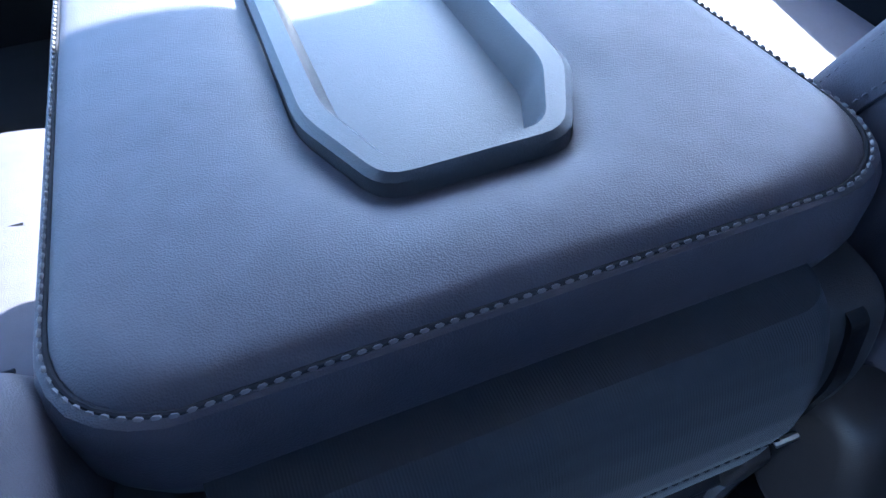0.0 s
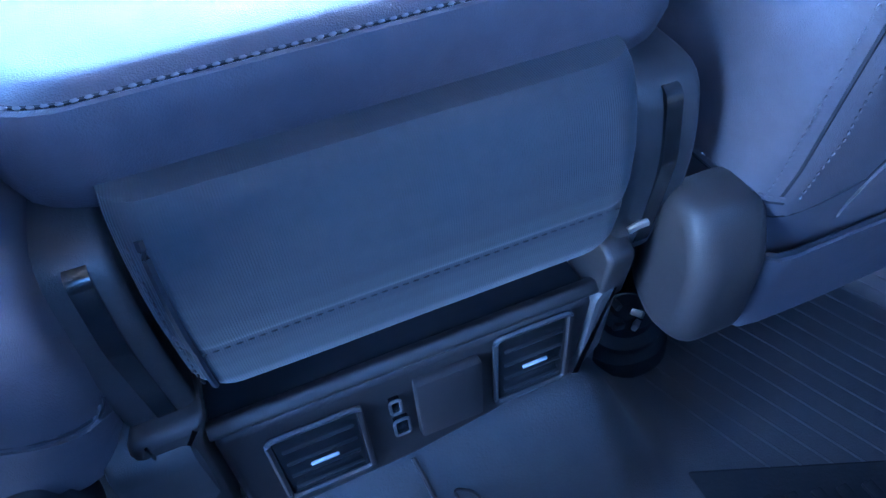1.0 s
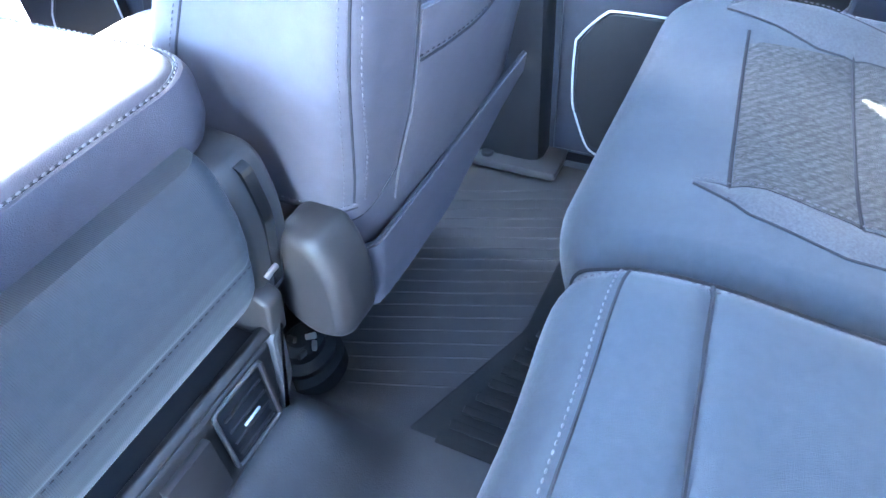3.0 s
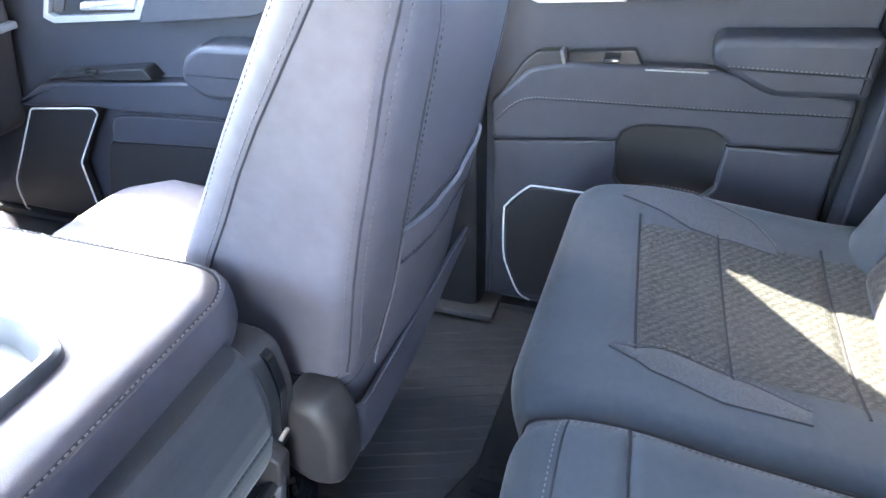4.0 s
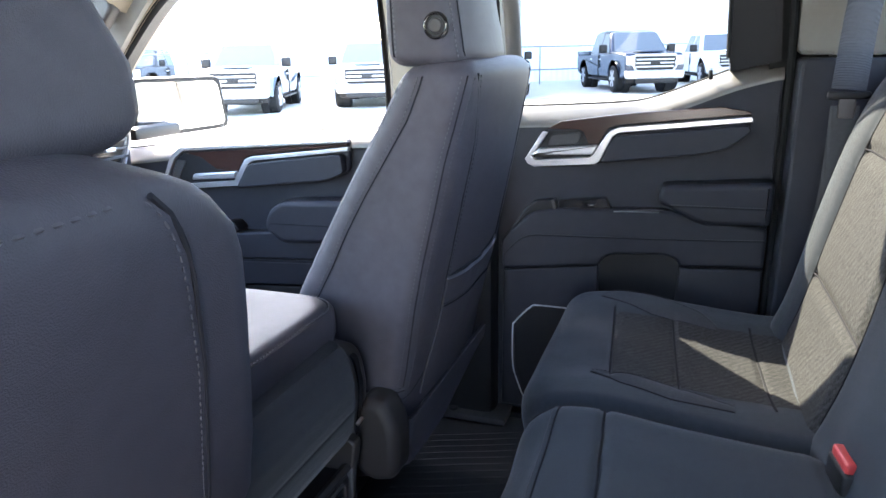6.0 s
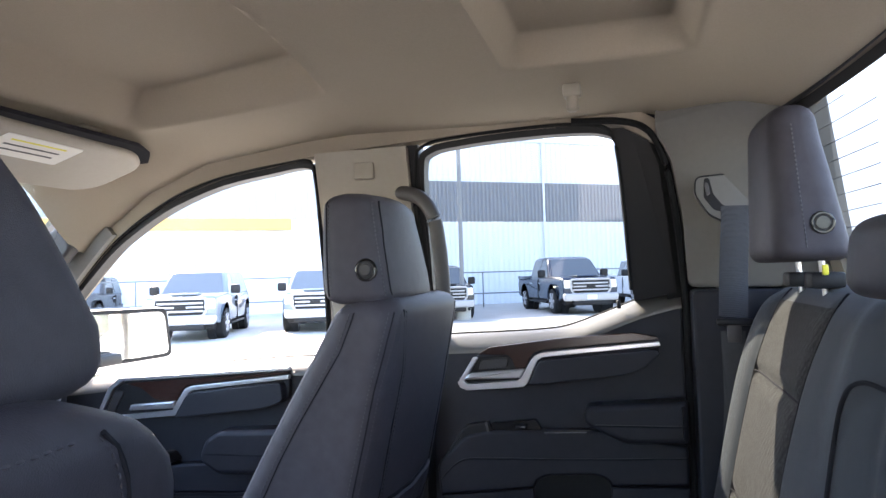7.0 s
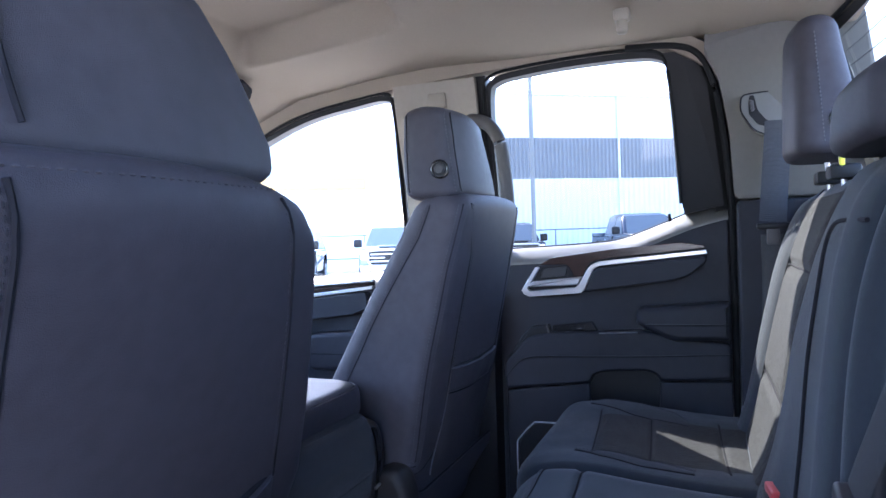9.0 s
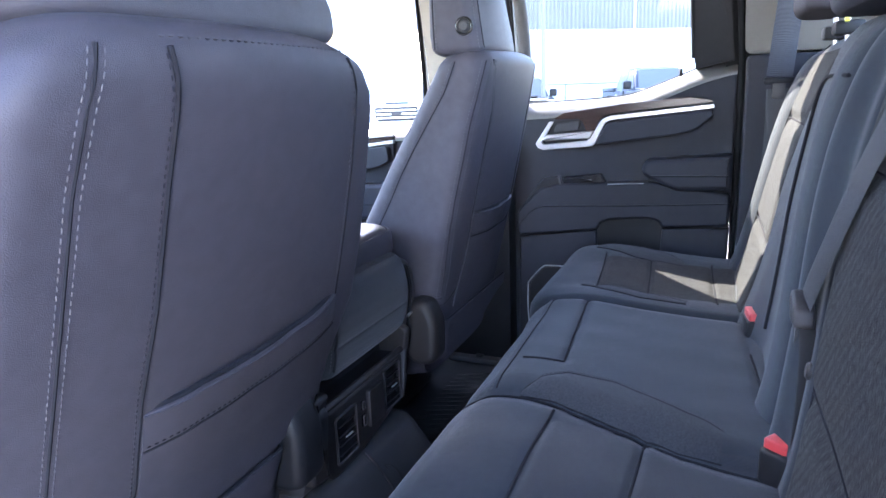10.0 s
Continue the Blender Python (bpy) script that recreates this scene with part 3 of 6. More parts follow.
part("bottle_pocket", slab(rounded([(0.225, 0.530), (0.225, 0.41), (0.20, 0.39), (0.065, 0.39), (0.04, 0.41), (0.04, 0.532)], 0.01, 3), "x", W - 0.001, W + 0.003), PLASTIC2, rd)
arm = [(0.100, 0.660), (0.092, 0.676), (-0.103, 0.690), (-0.103, 0.606), (0.012, 0.600), (0.03, 0.606), (0.098, 0.640)]
part("armrest", slab(rounded(arm, 0.010, 3), "x", W - 0.062, W, 0.012, 4), SOFT, rd, "padded black armrest")
part("armrest_stitch", stitches([(W - 0.0628, y, 0.640 + 0.01 * (0.08 - y)) for y in grid(0.075, -0.095, 20)], 0.006, 0.0009), PALE_THREAD, rd)
part("armrest_seam", tube([(W - 0.0622, y, 0.6365 + 0.01 * (0.08 - y)) for y in grid(0.078, -0.098, 20)], 0.0014, 5), SEAM, rd)
path = spline([(W - 0.0246, 0.415, 0.502), (W - 0.0246, 0.385, 0.534), (W - 0.0246, 0.355, 0.548), (W - 0.0246, 0.31, 0.551), (W - 0.0246, 0.1, 0.558), (W - 0.0246, -0.10, 0.568)], 10)
part("trim_seam", tube(path, 0.0010, 5), SEAM, rd)
part("trim_stitch", stitches([(p[0] - 0.0004, p[1], p[2] + 0.003) for p in path], 0.006, 0.0008), PALE_THREAD, rd)
part("switch_plate", slab(rounded([(0.299, 0.605), (0.301, 0.627), (0.204, 0.638), (0.189, 0.613)], 0.004, 2), "x", W - 0.018, W, 0.002), GLOSS, rd)
part("ledge_cap", slab(rounded([(0.420, 0.532), (0.372, 0.606), (0.352, 0.624), (0.312, 0.630), (0.304, 0.603), (0.348, 0.594), (0.405, 0.530)], 0.006, 3), "x", W - 0.020, W, 0.004, 2), PLASTIC2, rd)
part("ledge_divider", slab([(0.309, 0.603), (0.315, 0.629), (0.310, 0.630), (0.303, 0.603)], "x", W - 0.022, W, 0.001), GRIP, rd)
part("ledge_line", tube([(W - 0.0215, y, 0.6195 - 0.071 * (y - 0.088)) for y in grid(0.296, 0.088, 8)], 0.0014, 6), GRIP, rd)
part("window_switch", boxed((W - 0.036, 0.224, 0.619), (W - 0.028, 0.248, 0.627), 0.002), GLOSS, rd)
part("ledge_line", tube([(W - 0.0246, y, 0.6115 + 0.004 * (0.19 - y) / 0.1) for y in grid(0.186, 0.098, 6)], 0.0012, 5), CHROME, rd)
spk = [(0.352, 0.386), (0.392, 0.335), (0.392, 0.235), (0.362, 0.148), (0.0, 0.148), (0.0, 0.386)]
part("speaker_grille", slab(rounded(spk, 0.018, 4), "x", W - 0.021, W - 0.010, 0.003), PLASTIC2, rd, "black loudspeaker grille")
trim = spline([(0.10, 0.389), (0.25, 0.389), (0.335, 0.389), (0.356, 0.383), (0.390, 0.345), (0.396, 0.325), (0.395, 0.24), (0.385, 0.20), (0.364, 0.15), (0.34, 0.135)], 4)
part("speaker_trim", tube([(W - 0.0205, q[0], q[1]) for q in trim], 0.0018, 6), SATIN, rd, "thin silver loudspeaker trim")
part("lock_pin", tube([(W + 0.012, 0.022, 0.87), (W + 0.012, 0.024, 0.888)], 0.004, 8), PLASTIC2, rd)

FRONT_PULL = [(1.342, 0.612), (1.313, 0.599), (1.095, 0.616), (0.839, 0.646), (0.787, 0.664), (0.782, 0.750), (1.262, 0.719), (1.300, 0.692)]
# driver's door, out of view, added to block low light from the left
fl = door(-1, "front")
pull(fl, -1,
     [(1.337, 0.613), (1.313, 0.603), (1.097, 0.624), (1.06, 0.680), (1.05, 0.687), (0.785, 0.718), (0.785, 0.727), (1.052, 0.697), (1.07, 0.690), (1.108, 0.636), (1.305, 0.616), (1.320, 0.622), (1.285, 0.684), (1.254, 0.706), (0.785, 0.738), (0.785, 0.746), (1.262, 0.715), (1.297, 0.690)],
     [(1.25, 0.701), (0.788, 0.734), (0.788, 0.730), (1.052, 0.701), (1.075, 0.692), (1.10, 0.655), (1.16, 0.662), (1.20, 0.690)],
     [(1.305, 0.622), (1.275, 0.684), (1.25, 0.698), (1.085, 0.690), (1.11, 0.640)],
     [(1.231, 0.634), (1.225, 0.649), (1.096, 0.660), (1.102, 0.643)],
     [(1.095, 0.620), (1.055, 0.681), (0.80, 0.712), (0.795, 0.668), (0.839, 0.650)],
     [(1.284, 0.682), (1.252, 0.680), (1.286, 0.625), (1.308, 0.626)], FRONT_PULL)
# the other rear door, unseen, stands open on its hinge and cuts side light
ro = door(-1, "rear")
ro.name = "door_4"
ro["label"] = "unseen rear door swung wide open beside the driver's seat"
ro.matrix_world = Matrix.Translation((-0.90, 0.445, 0)) @ pose(0, 0, 0, 0, 0, -72) @ Matrix.Translation((0.90, -0.445, 0))

fd = door(1, "front")
pull(fd, 1,
     [(1.337, 0.613), (1.313, 0.603), (1.097, 0.624), (1.06, 0.680), (1.05, 0.687), (0.785, 0.718), (0.785, 0.727), (1.052, 0.697), (1.07, 0.690), (1.108, 0.636), (1.305, 0.616), (1.320, 0.622), (1.285, 0.684), (1.254, 0.706), (0.785, 0.738), (0.785, 0.746), (1.262, 0.715), (1.297, 0.690)],
     [(1.25, 0.701), (0.788, 0.734), (0.788, 0.730), (1.052, 0.701), (1.075, 0.692), (1.10, 0.655), (1.16, 0.662), (1.20, 0.690)],
     [(1.305, 0.622), (1.275, 0.684), (1.25, 0.698), (1.085, 0.690), (1.11, 0.640)],
     [(1.231, 0.634), (1.225, 0.649), (1.096, 0.660), (1.102, 0.643)],
     [(1.095, 0.620), (1.055, 0.681), (0.80, 0.712), (0.795, 0.668), (0.839, 0.650)],
     [(1.284, 0.682), (1.252, 0.680), (1.286, 0.625), (1.308, 0.626)], FRONT_PULL)
part("lower_pad", slab(rounded([(1.50, 0.418), (1.466, 0.436), (1.40, 0.473), (1.35, 0.482), (0.68, 0.545), (0.68, 0.462), (1.20, 0.432), (1.27, 0.437), (1.46, 0.418)], 0.010, 3), "x", W - 0.035, W + 0.004, 0.006, 3), SOFT, fd)
part("mid_panel", slab(rounded([(1.265, 0.352), (1.255, 0.405), (1.21, 0.428), (0.68, 0.458), (0.68, 0.40), (0.70, 0.395)], 0.010, 3), "x", W - 0.022, W + 0.004, 0.004, 2), SOFT, fd)
seam = [(W - 0.0226, q[0], q[1]) for q in spline([(1.258, 0.36), (1.248, 0.40), (1.205, 0.421), (0.98, 0.436), (0.70, 0.45)], 6)]
part("pad_seam", tube(seam, 0.0012, 5), SEAM, fd)
part("pad_stitch", stitches([(x - 0.0005, y, z - 0.004) for x, y, z in seam], 0.006, 0.0008), PALE_THREAD, fd)
part("switch_plate", slab(rounded([(1.37, 0.487), (1.332, 0.506), (1.113, 0.535), (1.095, 0.512)], 0.006, 2), "x", W - 0.04, W, 0.003), PLASTIC2, fd)
part("window_switch", boxed((W - 0.046, 1.225, 0.512), (W - 0.038, 1.255, 0.522), 0.002), GLOSS, fd)
part("armrest", slab(rounded([(1.0, 0.545), (0.985, 0.578), (0.95, 0.60), (0.68, 0.615), (0.68, 0.515), (0.953, 0.498), (0.998, 0.525)], 0.012, 3), "x", W - 0.07, W, 0.012, 4), SOFT, fd)
part("armrest_seam", tube([(W - 0.0704, y, 0.545 + 0.02 * (0.98 - y)) for y in grid(0.985, 0.70, 12)], 0.0014, 5), SEAM, fd)
part("map_pocket", slab(rounded([(1.29, 0.347), (0.70, 0.385), (0.70, 0.16), (1.36, 0.16)], 0.02, 3), "x", W - 0.012, W + 0.004, 0.004), PLASTIC2, fd)
fs = [(1.605, 0.14), (1.606, 0.187), (1.597, 0.215), (1.46, 0.408), (1.285, 0.427), (1.278, 0.418), (1.372, 0.292), (1.370, 0.14)]
part("speaker_grille", slab(rounded(fs, 0.008, 3), "x", W - 0.028, W - 0.006, 0.003), PLASTIC2, fd)
part("speaker_trim", tube([(W - 0.030, y, z) for y, z in rounded([(1.368, 0.13), (1.372, 0.292), (1.274, 0.420), (1.284, 0.431), (1.462, 0.411), (1.602, 0.215), (1.611, 0.187), (1.610, 0.13)], 0.010, 4)], 0.0020, 6), SATIN, fd, "thin silver loudspeaker trim")


# ---- dashboard ----
dash = thing("dashboard", "dark dashboard with a bright air vent at its end", "dashboard", (0, 1.5, 0.7))
dash.location = (0, 0, 0)
prof = [(1.50, 0.36), (1.46, 0.50), (1.43, 0.60), (1.42, 0.72), (1.45, 0.80), (1.55, 0.825), (1.86, 0.80), (1.86, 0.36)]
part("body", slab(rounded(prof, 0.03, 4), "x", -0.835, 0.835, 0.02, 3), PLASTIC, dash)
part("trim_strip", boxed((-0.80, 1.417, 0.585), (0.83, 1.44, 0.60), 0.004), CHROME, dash)
vent = part("air_vent", slab(rounded([(0.63, 0.635), (0.625, 0.80), (0.79, 0.80), (0.80, 0.74), (0.75, 0.635)], 0.02, 4), "y", 1.405, 1.44, 0.004), GLOSS, dash)
for k in range(7):
    part("vane", boxed((0.635, 1.396, 0.650 + k * 0.021), (0.762 + 0.014 * min(k, 2), 1.408, 0.656 + k * 0.021), 0.001), PLASTIC, vent)
part("knob", boxed((0.715, 1.388, 0.712), (0.745, 1.40, 0.722), 0.002), CHROME, vent)
part("surround", tube([(x, 1.402, z) for x, z in rounded([(0.622, 0.627), (0.615, 0.808), (0.795, 0.808), (0.808, 0.74), (0.755, 0.627)], 0.02, 5)], 0.005, 6, closed=True), CHROME, vent)
# dark filler behind the door gap, added to stop light leaking through
for sx in (1, -1):
    gap = tagged(new("door_jamb"), "dark filler strip at the door jamb", "door jamb", kind="structure")
    part("jamb", slab([(-0.17, 0.1), (-0.17, 1.25), (0.0, 1.30), (-0.045, 1.24), (-0.085, 1.15), (-0.10, 0.92), (-0.108, 0.1)], "x", sx * 0.87, sx * 0.915), PLASTIC2, gap)


# ---- front seats ----
MID = 0.018


def plan_ring(c, d, a, b, r, m=9, k=6):
    """Corner-rounded outline from (c, a) to (d, b); its sides are sampled so that they can swell."""
    out = []
    for cx, cy, t0 in ((c + r, a + r, math.pi), (d - r, a + r, 1.5 * math.pi), (d - r, b - r, 0), (c + r, b - r, 0.5 * math.pi)):
        out += [(cx + r * math.cos(t0 + math.pi / 2 * i / k), cy + r * math.sin(t0 + math.pi / 2 * i / k)) for i in range(k + 1)]
        q = {math.pi: (d - r, a), 1.5 * math.pi: (d, b - r), 0: (c + r, b), 0.5 * math.pi: (c, a + r)}[t0]
        p = out[-1]
        out += [(p[0] + (q[0] - p[0]) * i / m, p[1] + (q[1] - p[1]) * i / m) for i in range(1, m)]
    return out


# outlines of the two backs: rear face, front face, inboard and outboard edge over the height
PASSENGER = dict(
    yr=[(0.36, 0.426), (0.44, 0.414), (0.51, 0.396), (0.64, 0.360), (0.78, 0.326), (0.90, 0.300), (0.93, 0.296)],
    yf=[(0.36, 0.66), (0.44, 0.645), (0.50, 0.622), (0.60, 0.570), (0.658, 0.539), (0.716, 0.508), (0.779, 0.471), (0.829, 0.441), (0.887, 0.407), (0.91, 0.394), (0.93, 0.385)],
    xi=[(0.36, 0.250), (0.44, 0.238), (0.6, 0.226), (0.8, 0.229), (0.88, 0.230), (0.93, 0.233)],
    xo=[(0.36, 0.62), (0.44, 0.635), (0.6, 0.622), (0.74, 0.596), (0.85, 0.590), (0.93, 0.575)],
    crown=0.925, head_y=[(0.90, 0.312), (1.07, 0.338)], head_f=[(0.90, 0.412), (0.95, 0.418), (1.07, 0.416)],
    head_i=[(0.90, 0.238), (1.0, 0.236), (1.07, 0.240)], head_o=[(0.90, 0.470), (0.96, 0.476), (1.07, 0.448)], head_z=(0.914, 1.070),
    panel=[(0.47, 0.305), (0.524, 0.311), (0.573, 0.306), (0.635, 0.296), (0.74, 0.291), (0.82, 0.290), (0.90, 0.264)],
    outer=[(0.44, 0.565), (0.64, 0.556), (0.90, 0.530)], pocket=(0.622, 0.622))
DRIVER = dict(
    yr=[(0.36, 0.455), (0.45, 0.425), (0.5, 0.405), (0.6, 0.357), (0.7, 0.308), (0.8, 0.266), (0.86, 0.240), (0.91, 0.232)],
    yf=[(0.36, 0.65), (0.45, 0.61), (0.6, 0.53), (0.7, 0.46), (0.8, 0.40), (0.86, 0.36), (0.91, 0.335)],
    xi=[(0.36, 0.205), (0.5, 0.186), (0.6, 0.186), (0.7, 0.236), (0.8, 0.284), (0.84, 0.306), (0.86, 0.322), (0.88, 0.348), (0.89, 0.368), (0.91, 0.40)],
    xo=[(0.36, 0.66), (0.5, 0.70), (0.7, 0.722), (0.84, 0.715), (0.87, 0.70), (0.91, 0.66)],
    crown=0.902, head_y=[(0.88, 0.256), (1.04, 0.282)], head_f=[(0.88, 0.366), (1.04, 0.374)],
    head_i=[(0.89, 0.358), (0.91, 0.348), (0.927, 0.346), (0.96, 0.361), (0.995, 0.380), (1.025, 0.402), (1.044, 0.425)],
    head_o=[(0.89, 0.634), (0.91, 0.644), (0.927, 0.646), (0.96, 0.631), (0.995, 0.612), (1.025, 0.590), (1.044, 0.567)], head_z=(0.893, 1.046),
    panel=[(0.437, 0.180), (0.52, 0.218), (0.6, 0.262), (0.699, 0.307), (0.783, 0.338), (0.834, 0.362), (0.877, 0.386), (0.893, 0.410)],
    outer=[(0.44, 0.540), (0.52, 0.551), (0.62, 0.572), (0.74, 0.588), (0.80, 0.596), (0.85, 0.602), (0.88, 0.609), (0.893, 0.614)], pocket=(0.622, 0.603))


def front_seat(side, form):
    """Bucket seat; written for the passenger side, mirrored for the driver."""
    s = thing("front_seat", "black leatherette front seat with stitched rear panel and map pocket", "seat", (0, 0, 0), "front seats")
    yr, yf, xi, xo, crown = (form[k] for k in ("yr", "yf", "xi", "xo", "crown"))
    R = 0.032

    def X(x):
        return MID + side * (x - MID)

    def swell(x, c, d):
        u = (x - (c + d) / 2) / ((d - c) / 2 - R)
        return 0.012 * max(1 - u * u, 0) if abs(u) < 1 else 0.0

    def ring(z):
        h = max(0.030 - (crown - z), 0.0)
        cut = 0.030 - math.sqrt(max(0.030 ** 2 - h * h, 0.0))
        a, b, c, d = glide(yr, z) + cut, glide(yf, z) - cut, glide(xi, z) + cut, glide(xo, z) - cut
        out = []
        for x, y in plan_ring(c, d, a, b, R):
            wob = 0.0016 * noise.noise((x * 9, z * 9, y * 7 + side)) + 0.0007 * noise.noise((x * 30, z * 26, side))
            if y < a + 0.001:
                y -= swell(x, c, d)
            out.append((X(x), y + wob, z))
        return out

    zs = grid(0.405, crown - 0.030, 26) + [crown - 0.030 + 0.030 * math.sin(math.pi / 2 * k / 7) for k in range(1, 8)]
    zs[-1] = crown - 0.0004
    part("backrest", loft([ring(z) for z in zs]), LEATHER, s)

    def rear(x, z, off=0.001):
        """Point on the rear face."""
        a, c, d = glide(yr, z), glide(xi, z), glide(xo, z)
        x = min(max(x, c + 0.001), d - 0.001)
        e = max(c + R - x, x - (d - R), 0.0)
        return Vector((X(x), a + R - math.sqrt(max(R * R - e * e, 0)) - swell(x, c, d) - off, z))

    def flank(y, z, off=0.001):
        """Point on the inboard flank."""
        a, b, c = glide(yr, z), glide(yf, z), glide(xi, z)
        y = min(max(y, a + 0.001), b - 0.001)
        e = max(a + R - y, y - (b - R), 0.0)
        return Vector((X(c + R - math.sqrt(max(R * R - e * e, 0)) - off), y - (off if e > 0.015 and y < a + R else 0), z))

    def sewn(name, line, both, mat_line=SEAM):
        """A sunken seam with a row of stitches on one or both sides of it."""
        part(name, tube(line(0.0, 0.0), 0.0012, 5), mat_line, s)
        for o in ((-0.006, 0.006) if both else (0.006,)):
            part("stitching", stitches(line(o, 0.0006), 0.0062, 0.0008), THREAD, s)

    back_seam = [(0.44, 0.420), (0.493, 0.406), (0.66, 0.369), (0.733, 0.351), (0.797, 0.336), (0.842, 0.323), (0.89, 0.310), (0.93, 0.300)]
    fore_seam = [(0.46, 0.590), (0.5, 0.575), (0.55, 0.551), (0.605, 0.525), (0.65, 0.500), (0.70, 0.475), (0.75, 0.446), (0.80, 0.414), (0.85, 0.382), (0.89, 0.365), (0.93, 0.352)]
    if side < 0:
        back_seam = [(z, y + 0.012) for z, y in yr]
        fore_seam = [(z, y - 0.045) for z, y in yf]
    zz = grid(0.468, crown - 0.022, 48)
    if side > 0:
        sewn("seam", lambda o, f: [flank(glide(back_seam, z) + o, z, f) for z in zz], True)
        sewn("seam", lambda o, f: [flank(glide(fore_seam, z) + o, z, f) for z in zz], False)
        part("stitching", stitches([flank(glide(yf, z) - 0.012, z, 0.0) for z in zz], 0.0062, 0.0006), THREAD, s)
    hem = grid(glide(back_seam, 0.47), glide(back_seam, 0.47) + 0.11, 16)
    part("seam", tube([flank(y, 0.462, 0.0) for y in hem], 0.0012, 5), SEAM, s)
    part("bottom_stitching", stitches([flank(y, 0.469, 0.001) for y in hem], 0.0062, 0.0008), THREAD, s)
    # seams of the rear panel
    rz = grid(0.47, crown - 0.020, 48)
    line = [rear(glide(form["panel"], z), z, -0.0008) for z in rz]
    if side > 0:
        line = [rear(x, z, -0.0008) for x, z in spline([(0.243, 0.447), (0.275, 0.450), (0.297, 0.463)], 6)] + line
    part("seam", tube(line, 0.0015, 6), SEAM, s)
    part("stitching", stitches([rear(glide(form["panel"], z) + 0.006, z, 0.0003) for z in rz], 0.0066, 0.0006), SEAM if side > 0 else THREAD, s)
    part("seam", tube([rear(glide(form["outer"], z), z, -0.0010) for z in rz], 0.0020, 6), SEAM, s)
    part("stitching", stitches([rear(glide(form["outer"], z) + 0.005, z, 0.0003) for z in rz], 0.0066, 0.0007), SEAM, s)
    if side < 0:
        far = [(0.44, 0.615), (0.57, 0.642), (0.70, 0.658), (0.80, 0.664), (0.845, 0.663), (0.88, 0.657)]
        part("seam", tube([rear(glide(far, z), z, -0.0008) for z in rz], 0.0015, 6), SEAM, s)
        for o in (-0.005, 0.005):
            part("stitching", stitches([rear(glide(far, z) + o, z, 0.0002) for z in rz], 0.0066, 0.0006), THREAD, s)
        part("crown_stitching", stitches([rear(x, crown - 0.016, 0.012) for x in grid(0.43, 0.63, 30)], 0.0066, 0.0009), THREAD, s)
    # map pocket: a second skin, sagging open along its mouth
    def edges(z):
        return glide(form["panel"], z) + 0.003, glide(form["outer"], z) - 0.003

    def mouth(f):
        return form["pocket"][0] + (form["pocket"][1] - form["pocket"][0]) * f - 0.004 * math.sin(math.pi * f)

    def pocket(f, v):
        z = 0.430 + (mouth(f) - 0.430) * v
        p0, p1 = edges(z)
        q = rear(p0 + (p1 - p0) * f, z, 0.0)
        e = max(math.sin(math.pi * f), 0) ** 0.6
        fold = 0.004 * max(noise.noise((f * 5 + z * 9, z * 10 - f * 4, 5 + side)), -0.4) * v * e
        q.y -= -0.0010 + 0.0030 * min(1, f / 0.12, (1 - f) / 0.12) + (0.004 if side > 0 else 0.009) * e * v * v + fold
        return q
    us, vs = grid(0, 1, 36), grid(0, 1, 24)
    part("map_pocket", sheet(pocket, us, vs, 0.003), LEATHER, s)
    part("pocket_hem", tube([pocket(f, 0.76) + Vector((0, -0.0038, 0)) for f in us], 0.0012, 5), SEAM, s)
    part("hem_stitching", stitches([pocket(f, 0.785) + Vector((0, -0.0042, 0)) for f in us], 0.007, 0.0008), SEAM, s)
    part("pocket_edge", tube([pocket(f, 1.0) for f in us], 0.0016, 6), LEATHER, s)
    part("pocket_mouth", tube([pocket(f, 1.0) + Vector((0, 0.004, 0.0025)) for f in us], 0.0030, 6), SEAM, s)
    # trailing flap below the back
    f0, f1 = glide(xi, 0.42) + (0.004 if side > 0 else 0.09), glide(xo, 0.42) - 0.004

    def flap(x, v):
        low = 0.338 + 0.055 * step01(f0 + 0.12, f1, x) ** 1.3
        z = 0.418 + (low - 0.418) * v
        e = max(f0 + 0.02 - x, 0) / 0.02
        return Vector((X(x), glide(yr, z) - 0.0125 + 0.014 * e * e + 0.0015 * noise.noise((x * 14, z * 12, 9)), z))
    part("skirt", sheet(flap, grid(f0, f1, 30), grid(0, 1, 8), 0.005), LEATHER, s)
    part("skirt_seam", tube([flap(x, 0.0) + Vector((0, -0.0008, 0)) for x in grid(f0, f1, 30)], 0.0022, 6), SEAM, s)
    # recliner cover at the hinge
    cov = rounded([(0.402, 0.350), (0.399, 0.430), (0.418, 0.470), (0.452, 0.474), (0.476, 0.440), (0.478, 0.365), (0.445, 0.338)], 0.030, 6)
    part("recliner_cover", slab(cov, "x", X(0.192 if side > 0 else 0.228), X(0.250 if side > 0 else 0.29), 0.016, 5), BRONZE if side > 0 else PLASTIC2, s, "plastic recliner cover")
    # cushion and base
    rings = []
    for y, z0, z1, hx in ((0.46, 0.28, 0.38, 0.19), (0.55, 0.26, 0.405, 0.205), (0.8, 0.26, 0.41, 0.215), (0.95, 0.27, 0.42, 0.21), (1.03, 0.29, 0.40, 0.19)):
        rings.append([(X(0.455 + hx * math.copysign(abs(math.cos(a)) ** 0.4, math.cos(a))), y, (z0 + z1) / 2 + (z1 - z0) / 2 * math.copysign(abs(math.sin(a)) ** 0.5, math.sin(a))) for a in [2 * math.pi * k / 36 for k in range(36)]])
    part("cushion", loft(rings), LEATHER, s)
